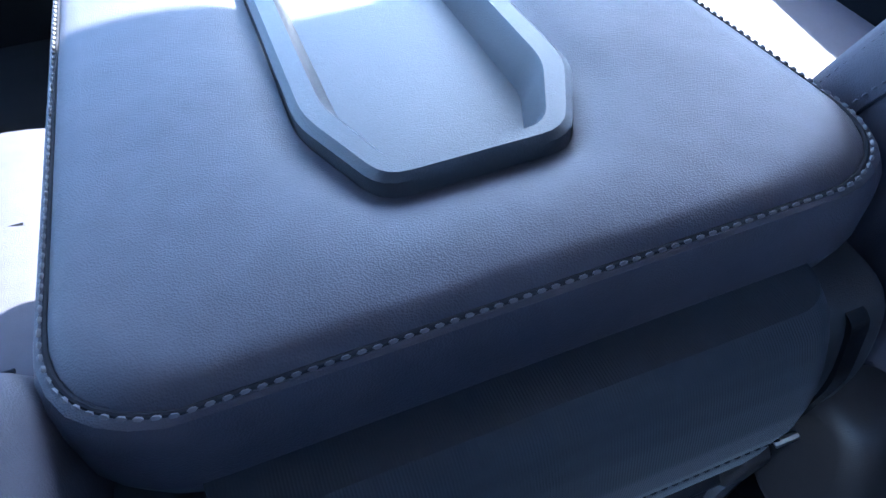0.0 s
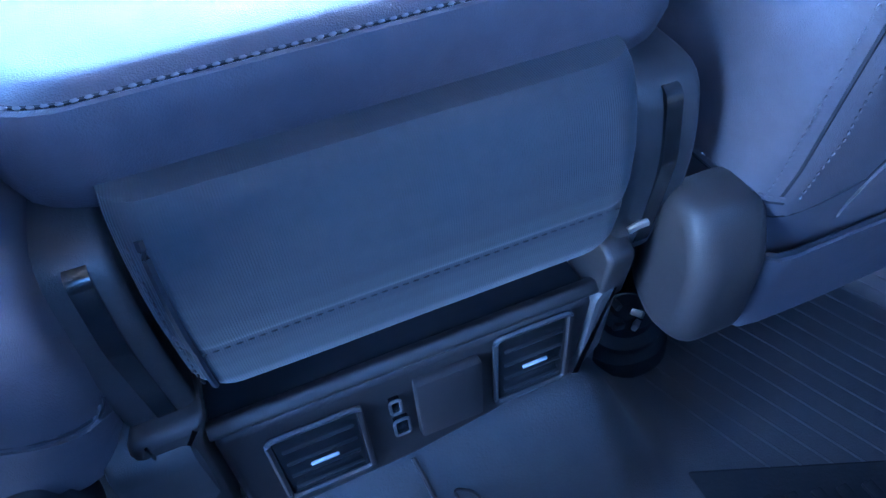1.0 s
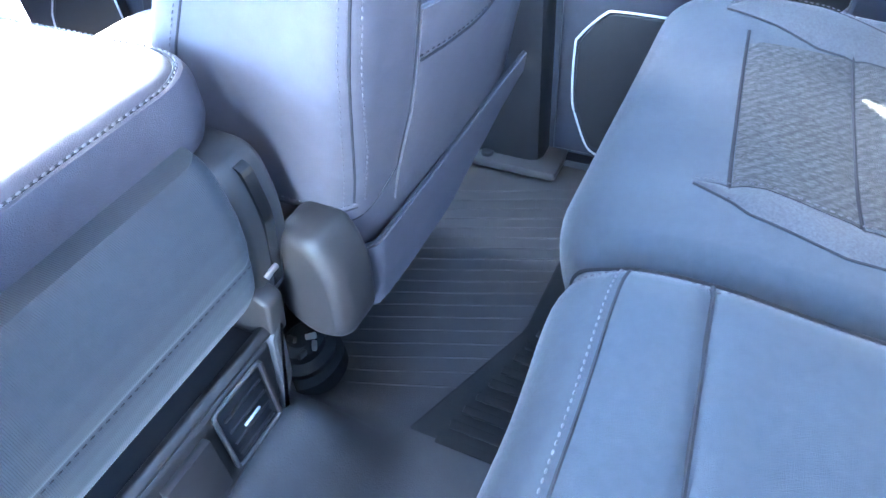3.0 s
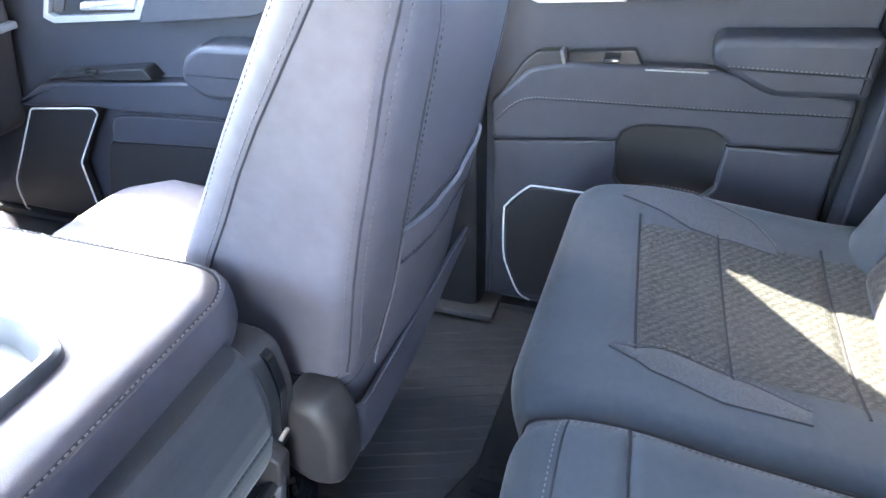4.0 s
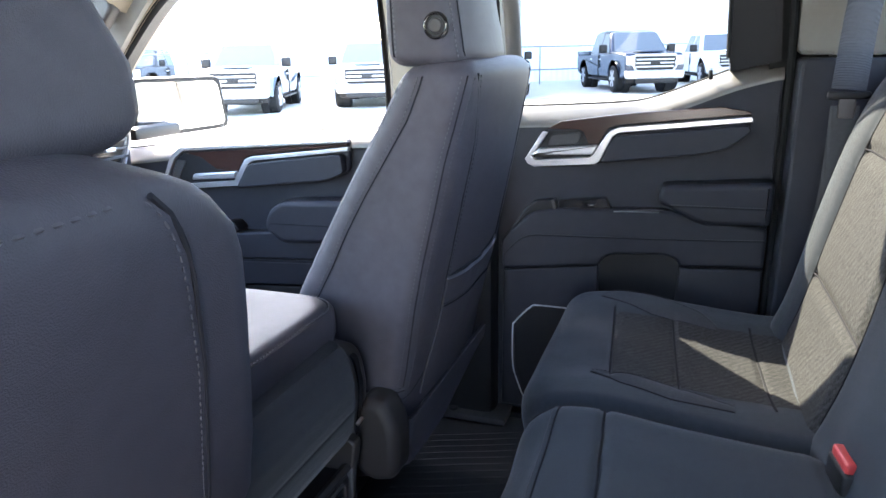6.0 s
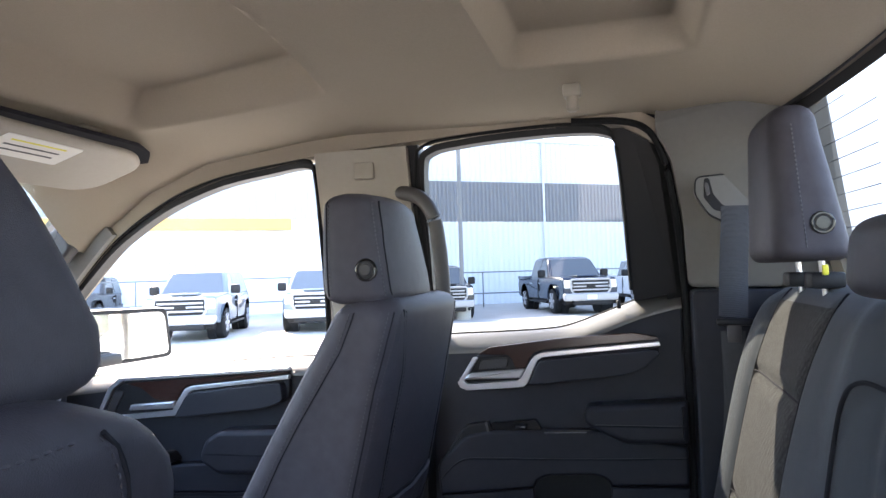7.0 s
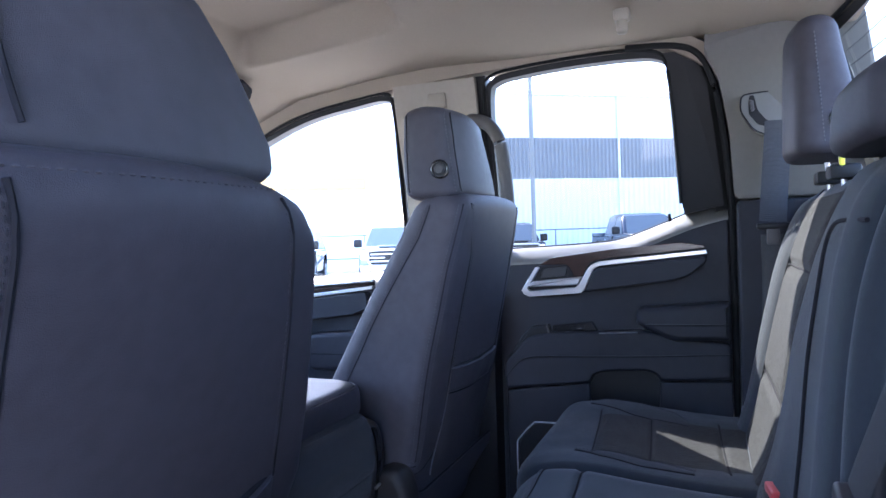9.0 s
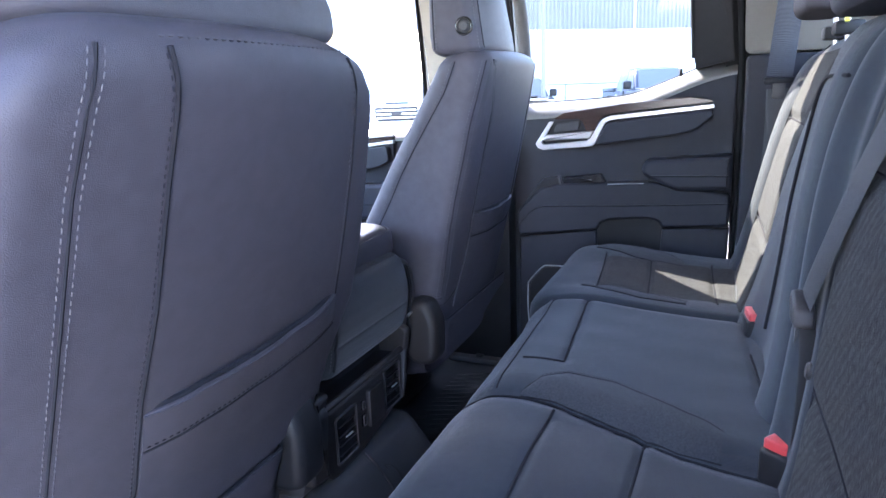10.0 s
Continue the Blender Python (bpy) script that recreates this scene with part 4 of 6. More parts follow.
    for yy in (0.70, 0.86):
        part("cushion_seam", tube([(X(x), yy, 0.4085 + 0.004 * (yy - 0.7)) for x in grid(0.30, 0.60, 12)], 0.002, 6), SEAM, s)
    part("base", boxed((min(X(0.29), X(0.63)), 0.60, 0.105), (max(X(0.29), X(0.63)), 1.0, 0.28), 0.02), PLASTIC2, s)
    # headrest on two posts
    z0, z1 = form["head_z"]
    HR = 0.030

    def head_box(z):
        lo, hi = max(0.016 - (z - z0), 0.0), max(0.020 - (z1 - z), 0.0)
        cut = 0.016 - math.sqrt(max(0.016 ** 2 - lo * lo, 0)) + 0.020 - math.sqrt(max(0.020 ** 2 - hi * hi, 0))
        return glide(form["head_i"], z) + cut, glide(form["head_o"], z) - cut, glide(form["head_y"], z) + cut, glide(form["head_f"], z) - cut

    def head_ring(z):
        c, d, a, b = head_box(z)
        out = []
        for x, y in plan_ring(c, d, a, b, HR, 8, 7):
            u = (x - (c + d) / 2) / ((d - c) / 2 - HR)
            if abs(u) < 1:
                y -= (0.010 if y < (a + b) / 2 else -0.006) * (1 - u * u)
            out.append((X(x), y + 0.0008 * noise.noise((x * 20, z * 20, side)), z))
        return out

    def head_side(y, z, off):
        c, d, a, b = head_box(z)
        e = max(a + HR - y, y - (b - HR), 0.0)
        return Vector((X(c + HR - math.sqrt(max(HR * HR - e * e, 0)) - off), y - (off if y < a + HR and e > 0.012 else 0), z))
    hz = [z0 + 0.016 * (1 - math.cos(math.pi / 2 * k / 5)) for k in range(5)] + grid(z0 + 0.016, z1 - 0.020, 12) + [z1 - 0.020 + 0.020 * math.sin(math.pi / 2 * k / 6) for k in range(1, 7)]
    hz[0], hz[-1] = z0 + 0.0003, z1 - 0.0003
    h = part("headrest", loft([head_ring(z) for z in hz]), LEATHER, s)
    by, bz, BX = 0.343, 0.961, 0.2365
    if side > 0:
        part("button", disc((X(BX + 0.003), by, bz), (-side, 0, 0), 0.0155, 0.006, 32, 0.002), PLASTIC2, h, "round release button")
        part("button_ring", tube([(X(BX - 0.003), by + 0.0140 * math.cos(a), bz + 0.0140 * math.sin(a)) for a in grid(0, 2 * math.pi, 32)[:-1]], 0.0020, 8, closed=True), GLOSS, h)
        part("button_cap", disc((X(BX - 0.001), by, bz), (-side, 0, 0), 0.0092, 0.005, 24, 0.002), PLASTIC, h)
        sz = grid(z0 + 0.012, z1 - 0.012, 24)
        for keys, o in (([(0.92, 0.316), (1.06, 0.336)], 0.005), ([(0.92, 0.402), (1.06, 0.404)], -0.004)):
            part("seam", tube([head_side(glide(keys, z), z, 0.0) for z in sz], 0.0014, 6), SEAM, h)
            part("stitching", stitches([head_side(glide(keys, z) + o, z, 0.0006) for z in sz], 0.006, 0.0009), PALE_THREAD, h)
    else:
        line = [(X(0.581 + 0.010 * math.sin((z - 0.90) / 0.14 * 3)), glide(form["head_y"], z) - 0.0075, z) for z in grid(z0 + 0.02, z1 - 0.016, 24)]
        part("seam", tube(line, 0.0018, 6), SEAM, h)
    hc = (glide(form["head_i"], 0.95) + glide(form["head_o"], 0.95)) / 2
    hy = glide(form["head_y"], z0) + 0.05
    for x in (hc - 0.06, hc + 0.06):
        part("post", tube([(X(x), hy, crown - 0.03), (X(x), hy, z0 + 0.02)], 0.007, 10), STEEL, s)
        part("post_sleeve", boxed((X(x) - 0.022, hy - 0.022, crown - 0.006), (X(x) + 0.022, hy + 0.022, crown + 0.006), 0.004), GRIP, s)
    return s


front_seat(1, PASSENGER)
front_seat(-1, DRIVER)

# ---- centre console: folded middle seat over the rear air outlets ----
con = thing("centre_console", "black leatherette armrest folded down over rear air vents", "console")
c0, c1, cy0, cy1 = -0.160, 0.214, 0.466, 0.93
plan = rounded([(c0, cy0 + 0.012), (c1, cy0 + 0.012), (c1 - 0.005, cy1), (c0 + 0.005, cy1)], 0.045, 8)
# rear edge bows slightly
plan = [(x, y - 0.021 * (1 - ((x - 0.023) / 0.175) ** 2) * (1 if y < 0.6 else 0)) for x, y in plan]


def inset(poly, d):
    c = Vector((sum(p[0] for p in poly) / len(poly), sum(p[1] for p in poly) / len(poly)))
    hx = max(abs(p[0] - c.x) for p in poly)
    hy = max(abs(p[1] - c.y) for p in poly)
    return [(c.x + (p[0] - c.x) * (hx - d) / hx, c.y + (p[1] - c.y) * (hy - d) / hy) for p in poly]


tray = rounded([(-0.014, 0.548), (0.070, 0.548), (0.096, 0.598), (0.096, 0.84), (-0.036, 0.84), (-0.036, 0.605)], 0.012, 4)
# pad that swells between its sewn edge and the tray, and dips round the tray


def at_angle(poly, c, t):
    """Where a ray from c at angle t leaves the outline."""
    d = Vector((math.cos(t), math.sin(t)))
    best = 0.0
    for i in range(len(poly)):
        p, q = Vector(poly[i - 1]) - c, Vector(poly[i]) - c
        e = q - p
        den = d.x * e.y - d.y * e.x
        if abs(den) > 1e-9:
            k = (d.y * p.x - d.x * p.y) / den
            if -1e-6 <= k <= 1 + 1e-6:
                best = max(best, d.dot(p + e * k))
    return c + d * best


bm = bmesh.new()
hub = Vector((0.030, 0.70))
turns = [2 * math.pi * k / 144 for k in range(144)]
rings = []
for d, z in ((0.030, 0.548), (0.012, 0.552), (0.004, 0.560), (0.0, 0.575), (0.0, 0.596), (0.001, 0.604), (0.0035, 0.6095), (0.0055, 0.6105), (0.0080, 0.6098), (0.0105, 0.6130), (0.016, 0.6165)):
    edge = inset(plan, d)
    rings.append([(*at_angle(edge, hub, t), z) for t in turns])
rim_in, hole = inset(plan, 0.016), inset(tray, -0.005)
for u in grid(0, 1, 14)[1:]:
    ring = []
    for t in turns:
        p, q = at_angle(rim_in, hub, t), at_angle(hole, hub, t)
        m = p + (q - p) * u
        z = 0.6165 + 0.0022 * math.sin(math.pi * min(u * 1.25, 1.0)) ** 0.8 - 0.0040 * step01(0.78, 1.0, u)
        ring.append((m.x, m.y, z + 0.0006 * noise.noise((m.x * 22, m.y * 22, 4))))
    rings.append(ring)
rings.append([(x, y, 0.58) for x, y, z in rings[-1]])
loft(rings, False, bm)
arm_pad = part("armrest_pad", bm, LEATHER, con)
part("welt_groove", tube([(x, y, 0.6102) for x, y in inset(plan, 0.0078)], 0.0014, 8, closed=True), SEAM, con)
part("stitching", stitches([(x, y, 0.6116) for x, y in inset(plan, 0.0062)] + [(*inset(plan, 0.0062)[0], 0.6116)], 0.0058, 0.0010), PALE_THREAD, con)
# tray frame and floor
bm = bmesh.new()
loft([[(x, y, z) for x, y in inset(tray, d)] for d, z in ((-0.004, 0.606), (-0.004, 0.620), (0.000, 0.6235), (0.010, 0.6235), (0.013, 0.620), (0.020, 0.602))], False, bm)
part("tray_frame", bm, PLASTIC, con, "grey plastic tray frame")
part("tray_floor", slab(inset(tray, 0.012), "z", 0.592, 0.603), PLASTIC, con)
# body below the pad
ROLL = [(0.431, 0.470), (0.432, 0.460), (0.436, 0.4505), (0.444, 0.4430), (0.456, 0.4375), (0.472, 0.4340), (0.483, 0.4325), (0.488, 0.4334), (0.493, 0.4310), (0.505, 0.4288), (0.525, 0.4285), (0.545, 0.4320), (0.558, 0.4360), (0.568, 0.4410), (0.574, 0.4500)]
rings = []
for z in grid(0.431, 0.574, 60):
    y = glide(ROLL, z)
    cut = max(y - 0.4375, 0) * 0.55 if z < 0.5 else 0.0
    rings.append([(px, py + 0.0006 * noise.noise((px * 14, z * 14, 3)), z) for px, py in plan_ring(-0.113 + cut, 0.156 - cut, y, 0.52, 0.022, 8, 8)])
part("seat_cushion_roll", loft(rings), RIBBED, con, "cloth-covered roll of the folded seat")
part("roll_piping", tube([(-0.101, glide(ROLL, z) + 0.0016, z) for z in grid(0.452, 0.562, 28)], 0.0022, 6), SEAM, con)
part("roll_stitching", stitches([(-0.107, glide(ROLL, z) + 0.0052, z) for z in grid(0.452, 0.562, 28)], 0.006, 0.0008), THREAD, con)
part("roll_seam", stitches([(x, glide(ROLL, 0.4865) - 0.0004, 0.4865) for x in grid(-0.098, 0.142, 40)], 0.006, 0.0006), SEAM, con)
for x0, x1 in ((-0.158, -0.118), (0.160, 0.206)):
    part("side_arm", slab(rounded([(0.458, 0.40), (0.444, 0.50), (0.455, 0.552), (0.50, 0.556), (0.56, 0.556), (0.56, 0.38)], 0.03, 4), "x", x0, x1, 0.006, 3), PLASTIC, con)
    part("arm_slot", slab(rounded([(0.4545, 0.42), (0.4425, 0.50), (0.450, 0.545), (0.47, 0.545), (0.47, 0.42)], 0.01, 3), "x", x0 + 0.018, x0 + 0.029), GLOSS, con)
part("core", boxed((c0 + 0.012, 0.50, 0.13), (c1 - 0.012, 0.92, 0.505), 0.012), PLASTIC2, con)
# air outlet panel, leaning back a little
pan = part("vent_panel", slab(rounded([(-0.122, 0.290), (-0.100, 0.268), (0.0, 0.272), (0.10, 0.292), (0.142, 0.312), (0.152, 0.385), (-0.122, 0.385)], 0.010, 3), "y", 0.452, 0.50, 0.006, 3), BRONZE, con)
part("trough", boxed((-0.122, 0.462, 0.374), (0.150, 0.53, 0.387), 0.003), PLASTIC2, con)
part("trough_lip", slab(rounded([(0.452, 0.3865), (0.449, 0.392), (0.455, 0.3985), (0.464, 0.3935), (0.464, 0.3865)], 0.003, 4), "x", -0.122, 0.152, 0.001), BRONZE, con)
part("trough_end", slab(rounded([(0.449, 0.380), (0.441, 0.428), (0.455, 0.436), (0.53, 0.436), (0.53, 0.380)], 0.006, 3), "x", 0.151, 0.172, 0.004, 3), BRONZE, con)
part("end_block", slab(rounded([(-0.176, 0.298), (-0.128, 0.290), (-0.124, 0.402), (-0.112, 0.426), (-0.160, 0.424), (-0.172, 0.36)], 0.012, 4), "y", 0.441, 0.52, 0.008, 3), BRONZE, con)
part("block_split", tube([(-0.150, 0.4405, 0.42), (-0.146, 0.4405, 0.36), (-0.136, 0.4405, 0.30)], 0.0012, 6), GLOSS, con)
for vx0, vx1, vz in ((-0.092, -0.032, 0.292), (0.072, 0.128, 0.306)):
    v = part("air_outlet", boxed((vx0, 0.4490, vz), (vx1, 0.4535, vz + 0.074), 0.004), GLOSS, pan, "black louvred air outlet")
    for k in range(4):
        part("vane", boxed((vx0 + 0.005, 0.4470, vz + 0.010 + k * 0.016), (vx1 - 0.005, 0.4512, vz + 0.0118 + k * 0.016), 0.0006), PLASTIC2, v)
    lv = (vx0 + vx1) / 2
    part("lever", boxed((lv - 0.010, 0.4440, vz + 0.0365), (lv + 0.010, 0.4465, vz + 0.0388), 0.0008), SATIN, v, "small silver louvre lever")
    part("bezel_bar", boxed((vx1 - 0.001, 0.4462, vz), (vx1 + 0.003, 0.4530, vz + 0.074), 0.0012), BRONZE, v)
    part("bezel", tube([(x, 0.4488, z) for x, z in rounded([(vx0 - 0.002, vz - 0.002), (vx1 + 0.001, vz - 0.002), (vx1 + 0.001, vz + 0.076), (vx0 - 0.002, vz + 0.076)], 0.006, 3)], 0.0022, 6, closed=True), PLASTIC, v)
for ux, uz, uw, uh in ((-0.0065, 0.3525, 0.0038, 0.0075), (-0.0045, 0.3255, 0.0055, 0.0095)):
    u = part("usb_socket", boxed((ux - uw, 0.4480, uz - uh), (ux + uw, 0.4535, uz + uh), 0.001), GLOSS, pan, "small charging socket")
    part("rim", tube([(x, 0.4478, z) for x, z in rounded([(ux - uw, uz - uh), (ux + uw, uz - uh), (ux + uw, uz + uh), (ux - uw, uz + uh)], 0.003, 3)], 0.0012, 6, closed=True), GRIP, u)
part("socket_door", boxed((0.008, 0.4435, 0.306), (0.058, 0.4535, 0.372), 0.003), BRONZE, pan, "blank hinged socket door")
bm = bmesh.new()
loft([oval(0.285, 0.565, r, r * 0.85, z, 2.2, 28) for r, z in ((0.052, 0.11), (0.050, 0.135), (0.040, 0.142), (0.042, 0.152), (0.030, 0.160), (0.030, 0.172), (0.020, 0.180))], True, bm)
part("hinge_boot", bm, RUBBER, con, "round rubber hinge boot")
part("bracket", slab(rounded([(0.440, 0.345), (0.434, 0.405), (0.46, 0.425), (0.53, 0.42), (0.53, 0.28), (0.46, 0.28)], 0.012, 3), "x", -0.178, -0.128, 0.006), PLASTIC, con)
part("end_cap", slab(rounded([(0.134, 0.30), (0.158, 0.33), (0.166, 0.40), (0.148, 0.388), (0.138, 0.31)], 0.006, 3), "y", 0.446, 0.47, 0.004), PLASTIC, con)
for k, (bx, by, bz) in enumerate(((0.262, 0.548, 0.178), (0.276, 0.538, 0.184), (0.270, 0.566, 0.190), (0.288, 0.552, 0.181))):
    clip = boxed((-0.007, -0.003, -0.004), (0.007, 0.003, 0.004), 0.0015)
    bmesh.ops.transform(clip, matrix=pose(bx, by, bz, 20 * k, 15, 40 * k), verts=clip.verts)
    part("metal_clip", clip, STEEL if k % 2 else PLASTIC, con)
part("latch", tube([(0.160, 0.441, 0.454), (0.167, 0.440, 0.457), (0.173, 0.440, 0.457)], 0.0026, 8), STEEL, con, "metal latch pin")

# ---- rear bench ----
bench = thing("rear_bench", "black cloth rear bench with contrast insert strips", "bench seat")
PROF = [(0.19, 0.20), (0.215, 0.30), (0.236, 0.385), (0.243, 0.425), (0.236, 0.452), (0.215, 0.471), (0.185, 0.480), (0.13, 0.483), (0.05, 0.476), (-0.05, 0.468), (-0.13, 0.466), (-0.20, 0.47)]


SPLIT = [(-0.2, -0.235), (-0.10, -0.222), (-0.05, -0.212), (0.013, -0.187), (0.094, -0.158), (0.14, -0.152), (0.25, -0.156)]


def bench_at(x, s, lift=0.0):
    """Point on the cushion; s runs from the front's foot (0) over the edge to the back (1)."""
    y, z = along_curve(PROF, s)
    up = step01(0.40, 0.62, s)
    # grooves between the three places and low side rolls
    y += (0.024 * step01(0.24, 0.34, x) - 0.010) * (1 - step01(0.45, 0.62, s))
    y -= 0.008 * step01(0.235, 0.10, x) * (1 - step01(0.45, 0.62, s))
    gap = glide(SPLIT, y)
    for c in (0.262, gap):
        d = abs(x - c)
        deep = 0.016 if c > 0 else 0.006
        z -= deep * math.exp(-(d / 0.012) ** 2) * step01(0.3, 0.5, s)
        y -= 0.6 * deep * math.exp(-(d / 0.02) ** 2) * (1 - up)
    for c in (0.49, -0.46):
        z -= 0.012 * up * math.exp(-((x - c) / 0.13) ** 4)
    z += 0.010 * up * step01(gap, gap + 0.05, x) * step01(0.262, 0.215, x)
    z -= 0.03 * step01(0.69, 0.75, abs(x)) ** 2
    if 0.345 < x < 0.66 or -0.66 < x < -0.17:
        f = step01(0.345, 0.365, x) * step01(0.66, 0.62, x) + step01(-0.17, -0.19, x) * step01(-0.66, -0.62, x)
        for k in (SEAMS_R if x > 0 else SEAMS_L):
            z -= 0.0030 * f * up * math.exp(-((y - k[0] - k[1] * (abs(x) - 0.34)) / 0.006) ** 2)
    if -0.06 < x < 0.25:
        z -= 0.005 * up * step01(-0.06, -0.045, x) * math.exp(-((y - 0.104 - 0.075 * (x + 0.056)) / 0.005) ** 2)
        z -= 0.004 * up * math.exp(-((y + 0.139 - 0.075 * (x + 0.04)) / 0.006) ** 2)
    z += 0.003 * noise.noise((x * 6, y * 6, 3)) + 0.0015 * noise.noise((x * 17, y * 17, 8))
    return Vector((x, y, z + lift))


# cross seams of the outer places: depth at the inner end and its slope outwards
SEAMS_R = ((0.132, 0.070), (0.036, 0.068), (-0.083, 0.05))
SEAMS_L = ((0.094, 0.03), (-0.010, 0.03), (-0.150, 0.02))


def s_of(y):
    """The cushion parameter of a place y on its top."""
    for i in range(5, len(PROF) - 1):
        a, b = PROF[i][0], PROF[i + 1][0]
        if b <= y <= a:
            return (i + (a - y) / (a - b)) / (len(PROF) - 1)
    return 0.45 if y > 0 else 1.0


part("cushion", sheet(lambda x, s: bench_at(x, s), grid(-0.75, 0.75, 160), grid(0, 1, 140), 0.03), TWILL, bench, "smooth charcoal cloth cushion")


def bench_line(pts, n=30):
    out = []
    for (xa, ya), (xb, yb) in zip(pts, pts[1:]):
        for t in grid(0, 1, n):
            x, y = xa + (xb - xa) * t, ya + (yb - ya) * t
            out.append(bench_at(x, s_of(y), 0.0002))
    return out


def cross(k, xa, xb):
    return tuple((x, k[0] + k[1] * (abs(x) - 0.34)) for x in (xa, xb))


for pts in ([cross(k, 0.345, 0.635) for k in SEAMS_R] + [cross(k, -0.175 - 0.02 * i, -0.64) for i, k in enumerate(SEAMS_L)]
            + [((0.250, 0.127), (-0.056, 0.104)), ((-0.056, 0.104), (-0.052, 0.162)), ((0.09, -0.129), (-0.17, -0.148))]):
    part("seam", tube(bench_line(pts), 0.0019, 6), SEAM, bench)
front_edge = [bench_at(x, s_of(0.184 + 0.004 * math.sin(x * 9)), 0.0004) for x in grid(-0.138, 0.245, 50)]
part("seam", tube(front_edge, 0.0012, 5), SEAM, bench)
part("stitching", stitches([p + Vector((0, 0.006, -0.0012)) for p in front_edge], 0.006, 0.0008), PALE_THREAD, bench)
part("piping", tube([bench_at(0.262, s, 0.001) for s in grid(0.15, 0.98, 40)], 0.0022, 6), SEAM, bench)
part("piping", tube([bench_at(glide(SPLIT, along_curve(PROF, s)[0]), s, 0.001) for s in grid(0.15, 0.98, 60)], 0.0022, 6), SEAM, bench)
part("stitching", stitches([bench_at(0.244, s, 0.0006) for s in grid(0.2, 0.9, 60)], 0.006, 0.0008), THREAD, bench)
# melange crescents beside the inserts: near edge, far edge over the depth
CRESCENTS = (
    ([(-0.032, 0.318), (0.048, 0.315), (0.114, 0.332), (0.159, 0.361)], [(-0.032, 0.336), (0.021, 0.353), (0.106, 0.372), (0.159, 0.362)]),
    ([(-0.015, 0.604), (0.086, 0.621), (0.181, 0.677)], [(-0.015, 0.620), (0.013, 0.668), (0.09, 0.712), (0.155, 0.708), (0.181, 0.679)]),
    ([(-0.092, -0.213), (-0.049, -0.206), (0.013, -0.180), (0.094, -0.150), (0.141, -0.148)], [(-0.092, -0.164), (-0.076, -0.146), (-0.045, -0.127), (0.032, -0.087), (0.09, -0.088), (0.121, -0.112), (0.141, -0.146)]))
for lo_edge, hi_edge in CRESCENTS:
    ya, yb = lo_edge[0][0] + 0.001, lo_edge[-1][0] - 0.002

    def strip(u, y):
        xa, xb = glide(lo_edge, y), glide(hi_edge, y)
        return bench_at(xa + (xb - xa) * u, s_of(y), 0.0010 + 0.0016 * math.sin(math.pi * u) ** 0.7)
    part("insert_strip", sheet(strip, grid(0, 1, 8), grid(ya, yb, 40)), MELANGE, bench, "crescent of pale melange cloth")
    for u in (0.0, 1.0):
        part("seam", tube([strip(u, y) + Vector((0, 0, -0.0006)) for y in grid(ya, yb, 40)], 0.0013, 5), SEAM, bench)
    part("stitching", stitches([strip(1.0, y) + Vector((0.005, 0, 0.0004)) for y in grid(ya, yb, 50)], 0.006, 0.0008), THREAD, bench)
for xa, xb, fabric in ((0.362, 0.615, CLOTH), (-0.62, -0.20, RIBBED)):
    ks = SEAMS_R if xa > 0 else SEAMS_L

    def panel(x, v):
        top = ks[0][0] + ks[0][1] * (abs(x) - 0.34) - 0.002
        return bench_at(x, s_of(top + (-0.15 - top) * v), 0.0009)
    part("insert", sheet(panel, grid(xa, xb, 60), grid(0, 1, 120)), fabric, bench, "textured cloth insert")
part("base", boxed((-0.74, -0.20, FLOOR + 0.02), (0.74, 0.185, 0.30), 0.02), CARPET, bench)


